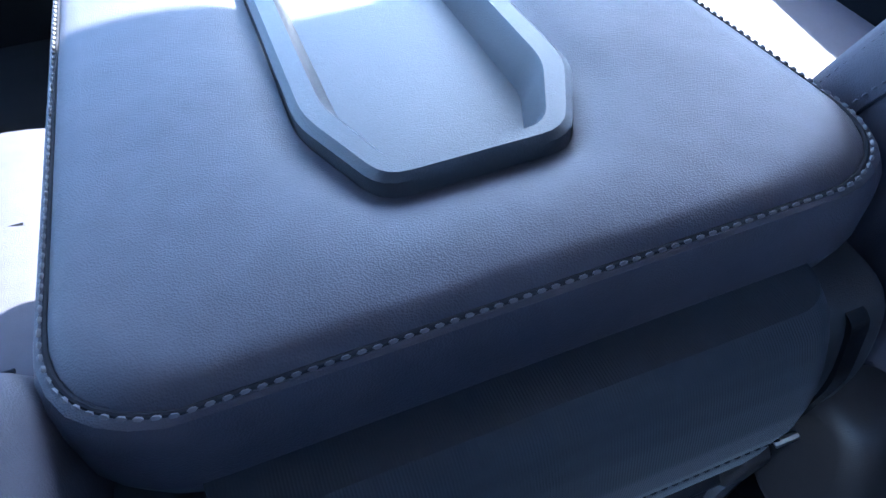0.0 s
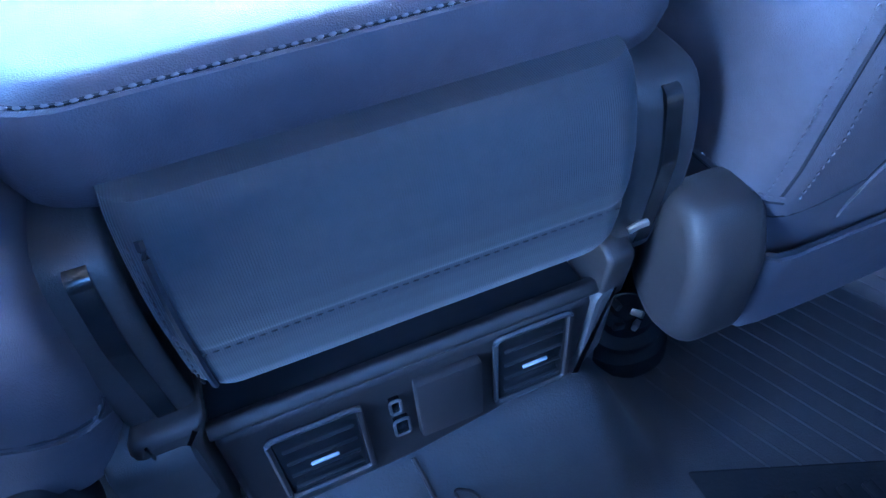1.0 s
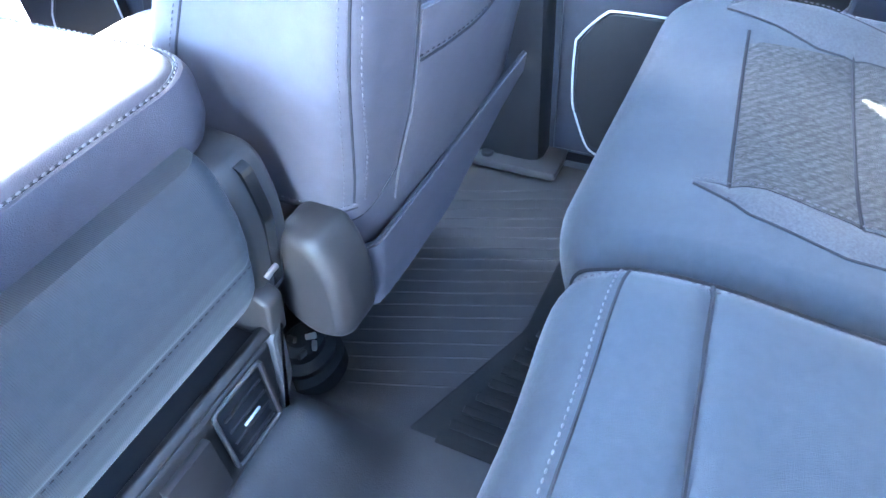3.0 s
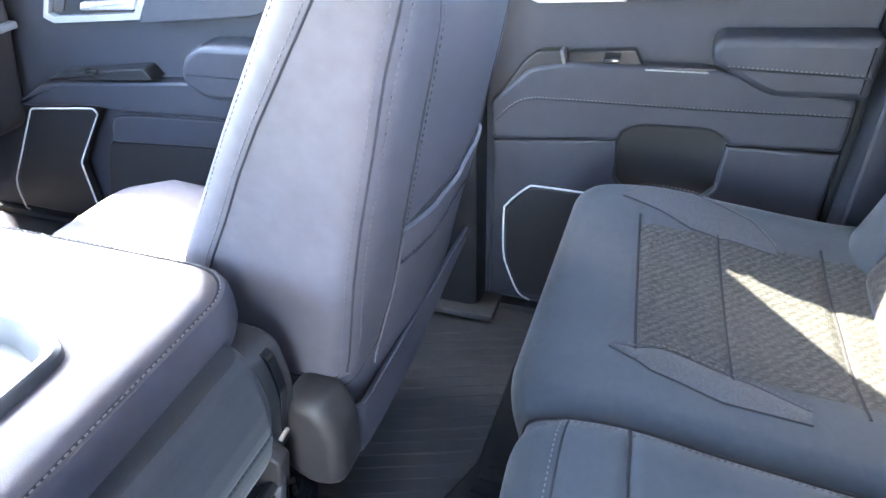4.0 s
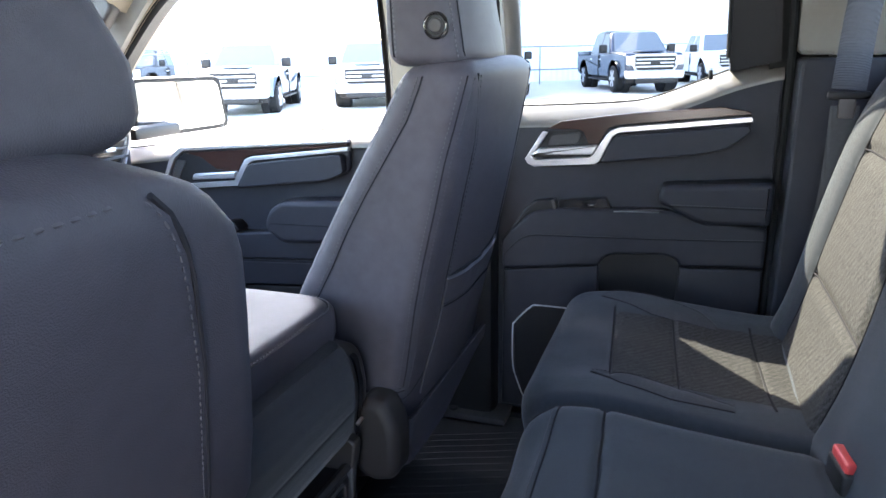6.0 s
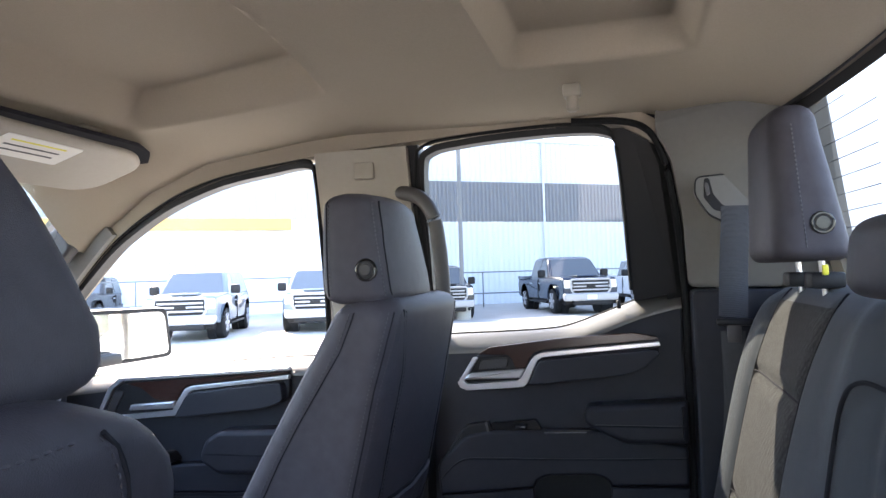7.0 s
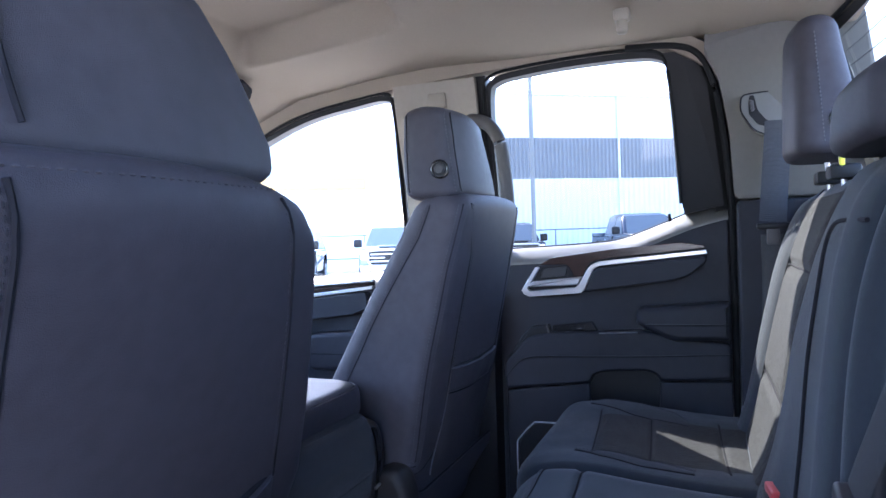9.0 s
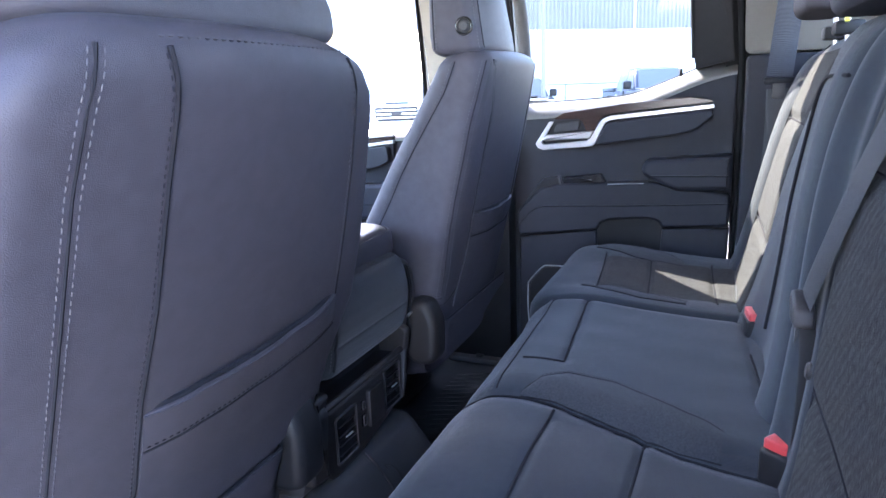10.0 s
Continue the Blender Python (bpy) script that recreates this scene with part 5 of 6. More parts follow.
def back_section(x0, x1, name, lean_back=0.0, cuts=(0.24, 0.76)):
    b = thing(name, "upright rear backrest in charcoal cloth with stitched insert", "seat back", group="rear seat backs")
    prof = [(-0.140, 0.455), (-0.152, 0.52), (-0.160, 0.60), (-0.168, 0.70), (-0.182, 0.80), (-0.202, 0.875), (-0.218, 0.905), (-0.242, 0.92), (-0.29, 0.925), (-0.35, 0.91)]
    def at(x, s, off=0.0):
        y, z = along_curve(prof, s)
        u = (x - (x0 + x1) / 2) / ((x1 - x0) / 2)
        edge = 1 - max(1 - abs(u) ** 7, 0) ** 0.3
        y -= 0.02 * edge * (1 if s < 0.75 else 0.3)
        z -= 0.02 * edge * step01(0.55, 0.8, s)
        y += 0.020 * step01(0.70, 0.88, abs(u)) * (1 - step01(0.5, 0.75, s)) * (1 - edge)
        w = (x - x0) / (x1 - x0)
        if cuts[0] < w < cuts[1]:
            y -= sum(0.007 * math.exp(-((s - k) / 0.013) ** 2) for k in (0.20, 0.42))
        y -= sum(0.006 * math.exp(-((w - k) * (x1 - x0) / 0.008) ** 2) for k in cuts) * (1 - step01(0.6, 0.75, s))
        y += 0.002 * noise.noise((x * 8, z * 8, 2))
        y -= lean_back * (z - 0.66) * step01(0.08, 0.22, x)
        return Vector((x, y + off, z))
    part("cover", sheet(lambda x, s: at(x, s), grid(x0, x1, 130), grid(0, 1, 110)), TWILL, b)
    part("insert", sheet(lambda x, s: at(x, s, 0.0014), grid(x0 + (x1 - x0) * cuts[0], x0 + (x1 - x0) * cuts[1], 50), grid(0.02, 0.62, 80)), CLOTH, b, "knitted cloth insert")
    w = x1 - x0
    for f in cuts:
        part("seam", tube([at(x0 + w * f, s, 0.0018) for s in grid(0.05, 0.72, 40)], 0.0013, 5), SEAM, b)
    for s in (0.20, 0.42):
        part("seam", tube([at(x0 + w * f, s, 0.0018) for f in grid(*cuts, 16)], 0.0016, 5), SEAM, b)
    part("shell", boxed((x0 + 0.01, -0.40, 0.40), (x1 - 0.01, -0.31, 0.90), 0.02), PLASTIC2, b)
    return b


rb = back_section(-0.135, 0.705, "rear_seat_back", 0.12, (0.517, 0.875))
back_section(-0.705, -0.165, "rear_seat_back", 0.0, (0.20, 0.80))
line = spline([(-0.13, -0.190, 0.852), (-0.05, -0.189, 0.853), (0.02, -0.189, 0.850), (0.062, -0.187, 0.832), (0.078, -0.181, 0.79), (0.082, -0.168, 0.70), (0.078, -0.158, 0.60), (0.07, -0.148, 0.52)], 8)
part("seam", tube([(p[0], p[1] + 0.0045, p[2]) for p in line], 0.0022, 6), SEAM, rb)
part("button", disc((-0.27, -0.158, 0.60), (0, 1, 0.1), 0.008, 0.004, 16, 0.002), PLASTIC, [o for o in bpy.data.objects if o.name.startswith("rear_seat_back")][-1])

def rear_headrest(cx, w, z0, z1, y0, y1):
    """Pad with an upright front, a back that leans forward to the top and a sewn side seam."""
    h = thing("rear_headrest", "black leatherette rear headrest on chrome posts", "headrest", group="rear headrests")
    rings = []
    zs = [z0 + 0.018 * (1 - math.cos(math.pi / 2 * k / 5)) for k in range(5)] + grid(z0 + 0.018, z1 - 0.022, 10) + [z1 - 0.022 + 0.022 * math.sin(math.pi / 2 * k / 6) for k in range(1, 7)]
    zs[0], zs[-1] = z0 + 0.0003, z1 - 0.0003
    for z in zs:
        f = (z - z0) / (z1 - z0)
        lo, hi = max(0.018 - (z - z0), 0.0), max(0.022 - (z1 - z), 0.0)
        cut = 0.018 - math.sqrt(max(0.018 ** 2 - lo * lo, 0)) + 0.022 - math.sqrt(max(0.022 ** 2 - hi * hi, 0))
        c, d = cx - w / 2 + cut + 0.014 * f, cx + w / 2 - cut - 0.014 * f
        a, b = y0 + cut + 0.42 * (y1 - y0) * f, y1 - cut - 0.06 * (y1 - y0) * f
        ring = []
        for x, y in plan_ring(c, d, a, b, min(0.028, (b - a) * 0.46), 8, 7):
            u = (x - cx) / (w / 2)
            ring.append((x, y + (0.012 * (1 - u * u) if y > (a + b) / 2 else 0.0) + 0.0007 * noise.noise((x * 20, z * 20, 6)), z))
        rings.append(ring)
    part("pad", loft(rings), LEATHER, h)
    return h


rh = rear_headrest(0.450, 0.22, 0.955, 1.166, -0.284, -0.190)
part("button", disc((0.3440, -0.243, 1.004), (-1, 0, 0), 0.015, 0.003, 28, 0.001), PLASTIC, rh)
part("button_cap", disc((0.3425, -0.243, 1.004), (-1, 0, 0), 0.009, 0.003, 20, 0.001), GLOSS, rh)
part("button_ring", tube([(0.3412, -0.243 + 0.0125 * math.cos(a), 1.004 + 0.0125 * math.sin(a)) for a in grid(0, 2 * math.pi, 28)[:-1]], 0.002, 6, closed=True), GLOSS, rh)
part("stitching", stitches([(0.3392 + 0.014 * (z - 0.953) / 0.197, -0.224 + 0.010 * (z - 0.953) / 0.18, z) for z in grid(0.974, 1.140, 20)], 0.006, 0.0010), PALE_THREAD, rh)
for x in (0.39, 0.52):
    part("post", tube([(x, -0.255, 0.90), (x, -0.25, 0.965)], 0.0042, 10), STEEL, rh)
    part("post_sleeve", boxed((x - 0.022, -0.275, 0.918), (x + 0.022, -0.232, 0.940), 0.005), PLASTIC2, rh)
part("release_tag", boxed((0.352, -0.250, 0.936), (0.361, -0.243, 0.950), 0.002), YELLOW, rh, "yellow-green release tab")
mh = rear_headrest(-0.040, 0.250, 0.920, 0.990, -0.285, -0.190)
for x in (-0.05, 0.08):
    part("post", tube([(x, -0.255, 0.90), (x, -0.25, 0.935)], 0.007, 10), STEEL, mh)
lh = rear_headrest(-0.460, 0.22, 0.955, 1.166, -0.284, -0.190)
for x in (-0.52, -0.40):
    part("post", tube([(x, -0.255, 0.90), (x, -0.25, 0.965)], 0.007, 10), STEEL, lh)


# ---- belts and small fittings ----
def strap(pts, width, wide, name, parent):
    return part(name, tube(spline(pts, 8), 0.0012, 8, flat=(wide, width / 2)), WEB, parent)


belt = thing("seat_belt", "grey seat belt hanging from its beige corner guide", "seat belt")
strap([(0.741, -0.197, 1.066), (0.738, -0.196, 1.04), (0.726, -0.188, 0.95), (0.70, -0.180, 0.86)], 0.050, (0, 1, 0.1), "webbing", belt)
strap([(0.698, -0.178, 0.835), (0.70, -0.178, 0.70), (0.705, -0.165, 0.55)], 0.042, (0, 1, 0.1), "webbing", belt)
part("latch_plate", boxed((0.690, -0.212, 0.845), (0.702, -0.150, 0.858), 0.004), PLASTIC2, belt)
part("tongue", boxed((0.692, -0.192, 0.815), (0.699, -0.168, 0.85), 0.003), GRIP, belt, "metal tongue")
gl = rounded([(-0.127, 1.092), (-0.130, 1.124), (-0.25, 1.130), (-0.25, 1.040), (-0.180, 1.036), (-0.152, 1.050)], 0.012, 5)
part("guide", slab(gl, "x", 0.742, 0.775, 0.003, 3), STONE, belt, "grey-beige belt guide")
part("guide_edge", tube([(0.7422, y, z) for y, z in gl], 0.0014, 6, closed=True), PLASTIC2, belt)
part("guide_slot", slab(rounded([(-0.145, 1.121), (-0.154, 1.121), (-0.160, 1.090), (-0.176, 1.068), (-0.200, 1.060), (-0.246, 1.060), (-0.246, 1.050), (-0.190, 1.051), (-0.160, 1.060), (-0.143, 1.084)], 0.005, 3), "x", 0.7405, 0.75), PLASTIC2, belt)
part("guide_stop", slab(rounded([(-0.144, 1.112), (-0.152, 1.112), (-0.155, 1.090), (-0.148, 1.086)], 0.004, 3), "x", 0.7385, 0.745, 0.002), GRIP, belt)

cbelt = thing("seat_belt", "centre seat belt drawn down across the seat back to its latch", "seat belt")
strap([(-0.386, -0.206, 0.94), (-0.358, -0.190, 0.85), (-0.322, -0.172, 0.775), (-0.270, -0.158, 0.694), (-0.238, -0.153, 0.652)], 0.034, (1, 0.1, 0.35), "webbing", cbelt)
part("lower_webbing", tube(spline([(-0.238, -0.156, 0.640), (-0.246, -0.158, 0.58), (-0.252, -0.156, 0.50)], 8), 0.0012, 8, flat=((0.7, 0.5, 0.1), 0.010)), PLASTIC2, cbelt)
part("latch_plate", slab(rounded([(-0.262, 0.634), (-0.258, 0.652), (-0.222, 0.662), (-0.212, 0.650), (-0.226, 0.632)], 0.006, 3), "y", -0.160, -0.142, 0.004, 3), PLASTIC, cbelt)
part("tongue", slab(rounded([(-0.222, 0.648), (-0.210, 0.648), (-0.200, 0.606), (-0.210, 0.600), (-0.216, 0.606)], 0.004, 3), "y", -0.154, -0.149, 0.001), WEB, cbelt)


def buckle(x, y, z, lean):
    b = thing("belt_buckle", "seat belt buckle with a red release button", "buckle", group="buckles")
    turn = Matrix.Translation((x, y, z)) @ pose(0, 0, 0, 0, 0, lean)
    for nm, bmx, mt, text in (("housing", boxed((-0.026, -0.024, -0.045), (0.026, 0.016, -0.004), 0.006, 3), PLASTIC2, ""), ("release_button", boxed((-0.022, -0.012, -0.008), (0.022, 0.013, 0.006), 0.003, 3), RED, "red plastic release button"), ("slot", boxed((-0.018, -0.020, -0.006), (0.018, -0.014, -0.002)), GLOSS, "")):
        bmesh.ops.transform(bmx, matrix=turn, verts=bmx.verts)
        part(nm, bmx, mt, b, text)
    return b


buckle(0.187, -0.138, 0.503, 8)
buckle(-0.216, -0.152, 0.503, -38)

grab = thing("grab_handle", "dark grey grab handle on the centre pillar", "grab handle")
part("grip", tube(spline([(0.795, 0.482, 1.135), (0.770, 0.466, 1.134), (0.762, 0.425, 1.118), (0.760, 0.397, 1.075), (0.766, 0.388, 1.01), (0.776, 0.385, 0.93), (0.785, 0.390, 0.89), (0.815, 0.41, 0.868)], 8), 0.016, 14), GRIP, grab)
hook = thing("coat_hook", "small beige coat hook under the headliner", "coat hook")
part("base", boxed((0.498, 0.064, 1.240), (0.526, 0.094, 1.264), 0.006), BEIGE, hook)
part("peg", boxed((0.500, 0.069, 1.216), (0.520, 0.089, 1.246), 0.007, 3), BEIGE, hook)
lamp = thing("roof_lamp", "white plastic roof lamp with two switches", "lamp")
part("housing", boxed((-0.1401, 0.318, 1.262), (0.0239, 0.368, 1.272), 0.006), BEIGE, lamp)
part("lens", boxed((-0.0181, 0.326, 1.257), (0.0179, 0.36, 1.263), 0.003), PAPER, lamp, "white switch lens")
part("lens", boxed((-0.0651, 0.326, 1.257), (-0.0251, 0.36, 1.263), 0.003), PAPER, lamp)
part("mark", boxed((-0.0041, 0.338, 1.2562), (0.0059, 0.346, 1.2568)), PLASTIC2, lamp)
visor = thing("sun_visor", "beige sun visor with a pale warning label", "sun visor")


def visor_at(poly, up, thick, bevel):
    bm = slab(poly, "z", up, up + thick, bevel, 3)
    for q in bm.verts:
        q.co.z += 1.218 - 0.30 * (q.co.y - 1.0)
    return bm


part("flap", visor_at(rounded([(0.16, 0.985), (0.57, 0.995), (0.635, 1.03), (0.64, 1.15), (0.60, 1.185), (0.16, 1.19)], 0.03, 5), 0.0, 0.018, 0.008), BEIGE, visor)
part("label", visor_at(rounded([(0.28, 1.005), (0.45, 1.010), (0.45, 1.085), (0.28, 1.08)], 0.006, 2), -0.0012, 0.001, 0), PAPER, visor, "pale warning label")
for k in range(3):
    part("text_bar", visor_at([(0.30, 1.02 + k * 0.018), (0.42, 1.022 + k * 0.018), (0.42, 1.026 + k * 0.018), (0.30, 1.024 + k * 0.018)], -0.0018, 0.0005, 0), YELLOW if k == 0 else PLASTIC, visor)
# dark strip laid in for the shade in the slot round the visor
part("gap_shade", visor_at([(0.16, 0.972), (0.56, 0.976), (0.622, 0.999), (0.654, 1.03), (0.642, 1.04), (0.57, 1.005), (0.16, 0.995)], 0.014, 0.008, 0), SEAM, visor)
clip = thing("ceiling_clip", "small square cap in the headliner by the visor", "cap")
part("cap", boxed((0.445, 1.005, liner_z(0.47, 1.02) - 0.004), (0.495, 1.040, liner_z(0.47, 1.02) + 0.004), 0.004), BEIGE, clip)

mir = thing("wing_mirror", "dark-framed door mirror outside the front window", "mirror")
mm = Matrix.Translation((1.128, 1.507, 0.79)) @ pose(0, 0, 0, 0, 0, -30.5)
for nm, bmx, mt in (("housing", boxed((-0.145, 0.004, -0.088), (0.145, 0.10, 0.088), 0.03, 4), BODY), ("frame", slab(rounded([(-0.145, -0.088), (-0.14, 0.088), (0.128, 0.086), (0.145, -0.07)], 0.022, 5), "y", -0.006, 0.006, 0.003), PLASTIC2), ("glass", slab(rounded([(-0.132, -0.074), (-0.128, 0.075), (0.117, 0.073), (0.132, -0.058)], 0.02, 5), "y", -0.0085, -0.0065), MIRROR)):
    bmesh.ops.transform(bmx, matrix=mm, verts=bmx.verts)
    part(nm, bmx, mt, mir)
part("arm", boxed((0.90, 1.47, 0.715), (1.08, 1.53, 0.75), 0.01), PLASTIC2, mir)

fmat = thing("floor_mat", "black rubber floor mat with raised ribs", "floor mat")
part("sheet", slab(rounded([(0.20, 0.16), (0.20, 0.385), (0.245, 0.41), (0.45, 0.33), (0.70, 0.33), (0.70, 0.16)], 0.015, 4), "z", FLOOR + 0.008, FLOOR + 0.016, 0.003), RUBBER, fmat)
for k in range(10):
    part("rib", boxed((0.225 + k * 0.024, 0.17, FLOOR + 0.0155), (0.237 + k * 0.024, 0.375 - 0.007 * k, FLOOR + 0.0205), 0.002), RUBBER, fmat)
scuff = thing("sill_plate", "dark sill plate with a small screw at the door opening", "sill plate")
part("plate", boxed((0.775, 0.40, FLOOR + 0.002), (0.86, 0.62, FLOOR + 0.020), 0.006), PLASTIC, scuff)
part("screw", disc((0.795, 0.53, FLOOR + 0.019), (0, 0, 1), 0.012, 0.006, 12, 0.002), PLASTIC2, scuff)

# ---- outside ----
GROUND = -0.55
ASPHALT = mat("pale_concrete_lot", (0.44, 0.415, 0.37), 0.9, spread=0.2, scale=1.2, bump=0.6, bump_scale=60, big=0.15)
g = part("ground", sheet(lambda x, y: (x, y, GROUND), [-1500, -200, -60, -20, 0, 20, 60, 200, 1500], [-1500, -200, -60, -20, 0, 20, 60, 200, 1500]), ASPHALT)
tagged(g, "pale sunlit concrete car lot", "ground", kind="structure")
WHITEWALL = mat("pale_metal_cladding", (0.62, 0.65, 0.70), 0.45, spread=0.04, scale=3)
GREYWALL = mat("dark_grey_metal_cladding", (0.19, 0.195, 0.21), 0.5, spread=0.06, scale=3)
GREYBAND = mat("grey_metal_cladding", (0.33, 0.35, 0.37), 0.5, spread=0.06, scale=3)
BANNER = mat("yellow_sign_band", (0.62, 0.34, 0.09), 0.5, spread=0.05)

hall = thing("dealership_hall", "long pale corrugated metal hall with dark band", "building")
A0, DIR = Vector((33.0, 8.4, 0)), Vector((0.575, -0.818, 0)).normalized()
OUT = Vector((-DIR.y, DIR.x, 0))
if OUT.x > 0:
    OUT = -OUT


def cladding(u0, u1, z0, z1, pitch, depth, material, name, off=0.0):
    """Ribbed sheet wall between two stations along the front and two heights."""
    bm = bmesh.new()
    u, i = u0, 0
    prev = None
    prof = (0, 0, 1, 1)
    while u < u1:
        for k, q in enumerate(prof):
            uu = u + pitch * k / 4
            p = A0 + DIR * uu + OUT * (off + depth * q)
            cur = (bm.verts.new((p.x, p.y, z0)), bm.verts.new((p.x, p.y, z1)))
            if prev:
                bm.faces.new((prev[0], cur[0], cur[1], prev[1]))
            prev = cur
        u += pitch
    return part(name, bm, material, hall, smooth=False)


cladding(-6.0, 17.0, GROUND, 3.75, 0.30, 0.03, WHITEWALL, "lower_wall")
cladding(-6.0, 17.0, 3.75, 5.85, 0.22, 0.06, GREYWALL, "dark_band", 0.03)
cladding(-6.0, 17.0, 5.85, 8.05, 0.30, 0.03, WHITEWALL, "upper_wall")
cladding(-60, -6.0, 3.85, 5.95, 0.30, 0.05, GREYBAND, "grey_band", 0.02)
cladding(-60, -6.0, GROUND, 3.85, 3.0, 0.0, WHITEWALL, "lower_wall")
cladding(-60, -6.0, 5.95, 8.2, 0.6, 0.0, WHITEWALL, "upper_wall")


def along(u0, u1, o0, o1, z0, z1, bm=None):
    bm = bm or bmesh.new()
    vs = [bm.verts.new((*(A0 + DIR * u + OUT * o).to_2d(), z)) for z in (z0, z1) for u, o in ((u0, o0), (u1, o0), (u1, o1), (u0, o1))]
    for f in ((0, 1, 2, 3), (7, 6, 5, 4), (0, 4, 5, 1), (1, 5, 6, 2), (2, 6, 7, 3), (3, 7, 4, 0)):
        bm.faces.new([vs[i] for i in f])
    return bm


part("roof_edge", along(-60, 17.0, -0.2, 0.12, 8.05, 8.25), WHITEWALL, hall, smooth=False)
part("roof", along(-60, 17.0, -30, -0.2, 8.0, 8.1), WHITEWALL, hall, smooth=False)
part("end_wall", along(16.95, 17.05, -30, 0.03, GROUND, 8.05), WHITEWALL, hall, smooth=False)
part("sign_band", along(-19, -8.5, 0.05, 0.25, 3.35, 3.9), BANNER, hall, "yellow sign band", smooth=False)
for u in (-13.9,):
    w = part("window", along(u, u + 1.15, 0.02, 0.10, 0.95, 1.95), GREYBAND, hall, smooth=False)
    part("pane", along(u + 0.06, u + 1.09, 0.10, 0.12, 1.0, 1.89), PALEGLASS, w, smooth=False)
for u in (4.9, 16):
    part("joint_cover", along(u, u + 0.12, 0.06, 0.12, GROUND, 8.05), WHITEWALL, hall, smooth=False)

POLE = mat("grey_painted_steel", (0.16, 0.17, 0.18), 0.5)
pole = thing("light_pole", "tall grey steel lot light pole", "street lamp", (22, 5.58, GROUND))
part("shaft", tube([(0, 0, 0), (0, 0, 7.1)], 0.075, 10), POLE, pole)
part("foot", disc((0, 0, 0), (0, 0, 1), 0.28, 0.7, 20, 0.03), ASPHALT, pole)
part("head", boxed((-0.35, -0.15, 7.05), (0.35, 0.15, 7.2), 0.04), PLASTIC, pole)

fence = thing("pipe_fence", "grey pipe fence along the hall", "fence")
for z in (1.10, 0.10):
    part("rail", tube([(*(A0 + DIR * u + OUT * 3.0).to_2d(), z) for u in (-30, 30)], 0.03, 6), POLE, fence)
for k in range(21):
    q = A0 + DIR * (-30 + 3 * k) + OUT * 3.0
    part("post", tube([(q.x, q.y, GROUND), (q.x, q.y, 1.12)], 0.03, 6), POLE, fence)


def paint(name, c):
    return mat(name, c, 0.22, spread=0.03)


def wheel(x, y, r, parent):
    o = 1 if y > 0 else -1
    t = part("wheel", disc((x, y - 0.14 * o, r), (0, o, 0), r, 0.27, 32, 0.045), RUBBER, parent)
    rim = part("rim", disc((x, y + 0.105 * o, r), (0, o, 0), r * 0.64, 0.03, 28, 0.008), PLASTIC2, t)
    bm = bmesh.new()
    for k in range(6):
        a = math.pi / 3 * k
        c, n = Vector((math.cos(a), 0, math.sin(a))), Vector((-math.sin(a), 0, math.cos(a)))
        pts = [c * (r * f) + n * w for f, w in ((0.10, 0.035), (0.62, 0.050), (0.62, -0.050), (0.10, -0.035))]
        loft([[(x + p.x, y + (0.125 + d) * o, r + p.z) for p in pts] for d in (0.0, 0.022)], True, bm)
    part("spokes", bm, SATIN, t, smooth=False)
    part("hub", disc((x, y + 0.13 * o, r), (0, o, 0), r * 0.16, 0.03, 16, 0.006), SATIN, t)


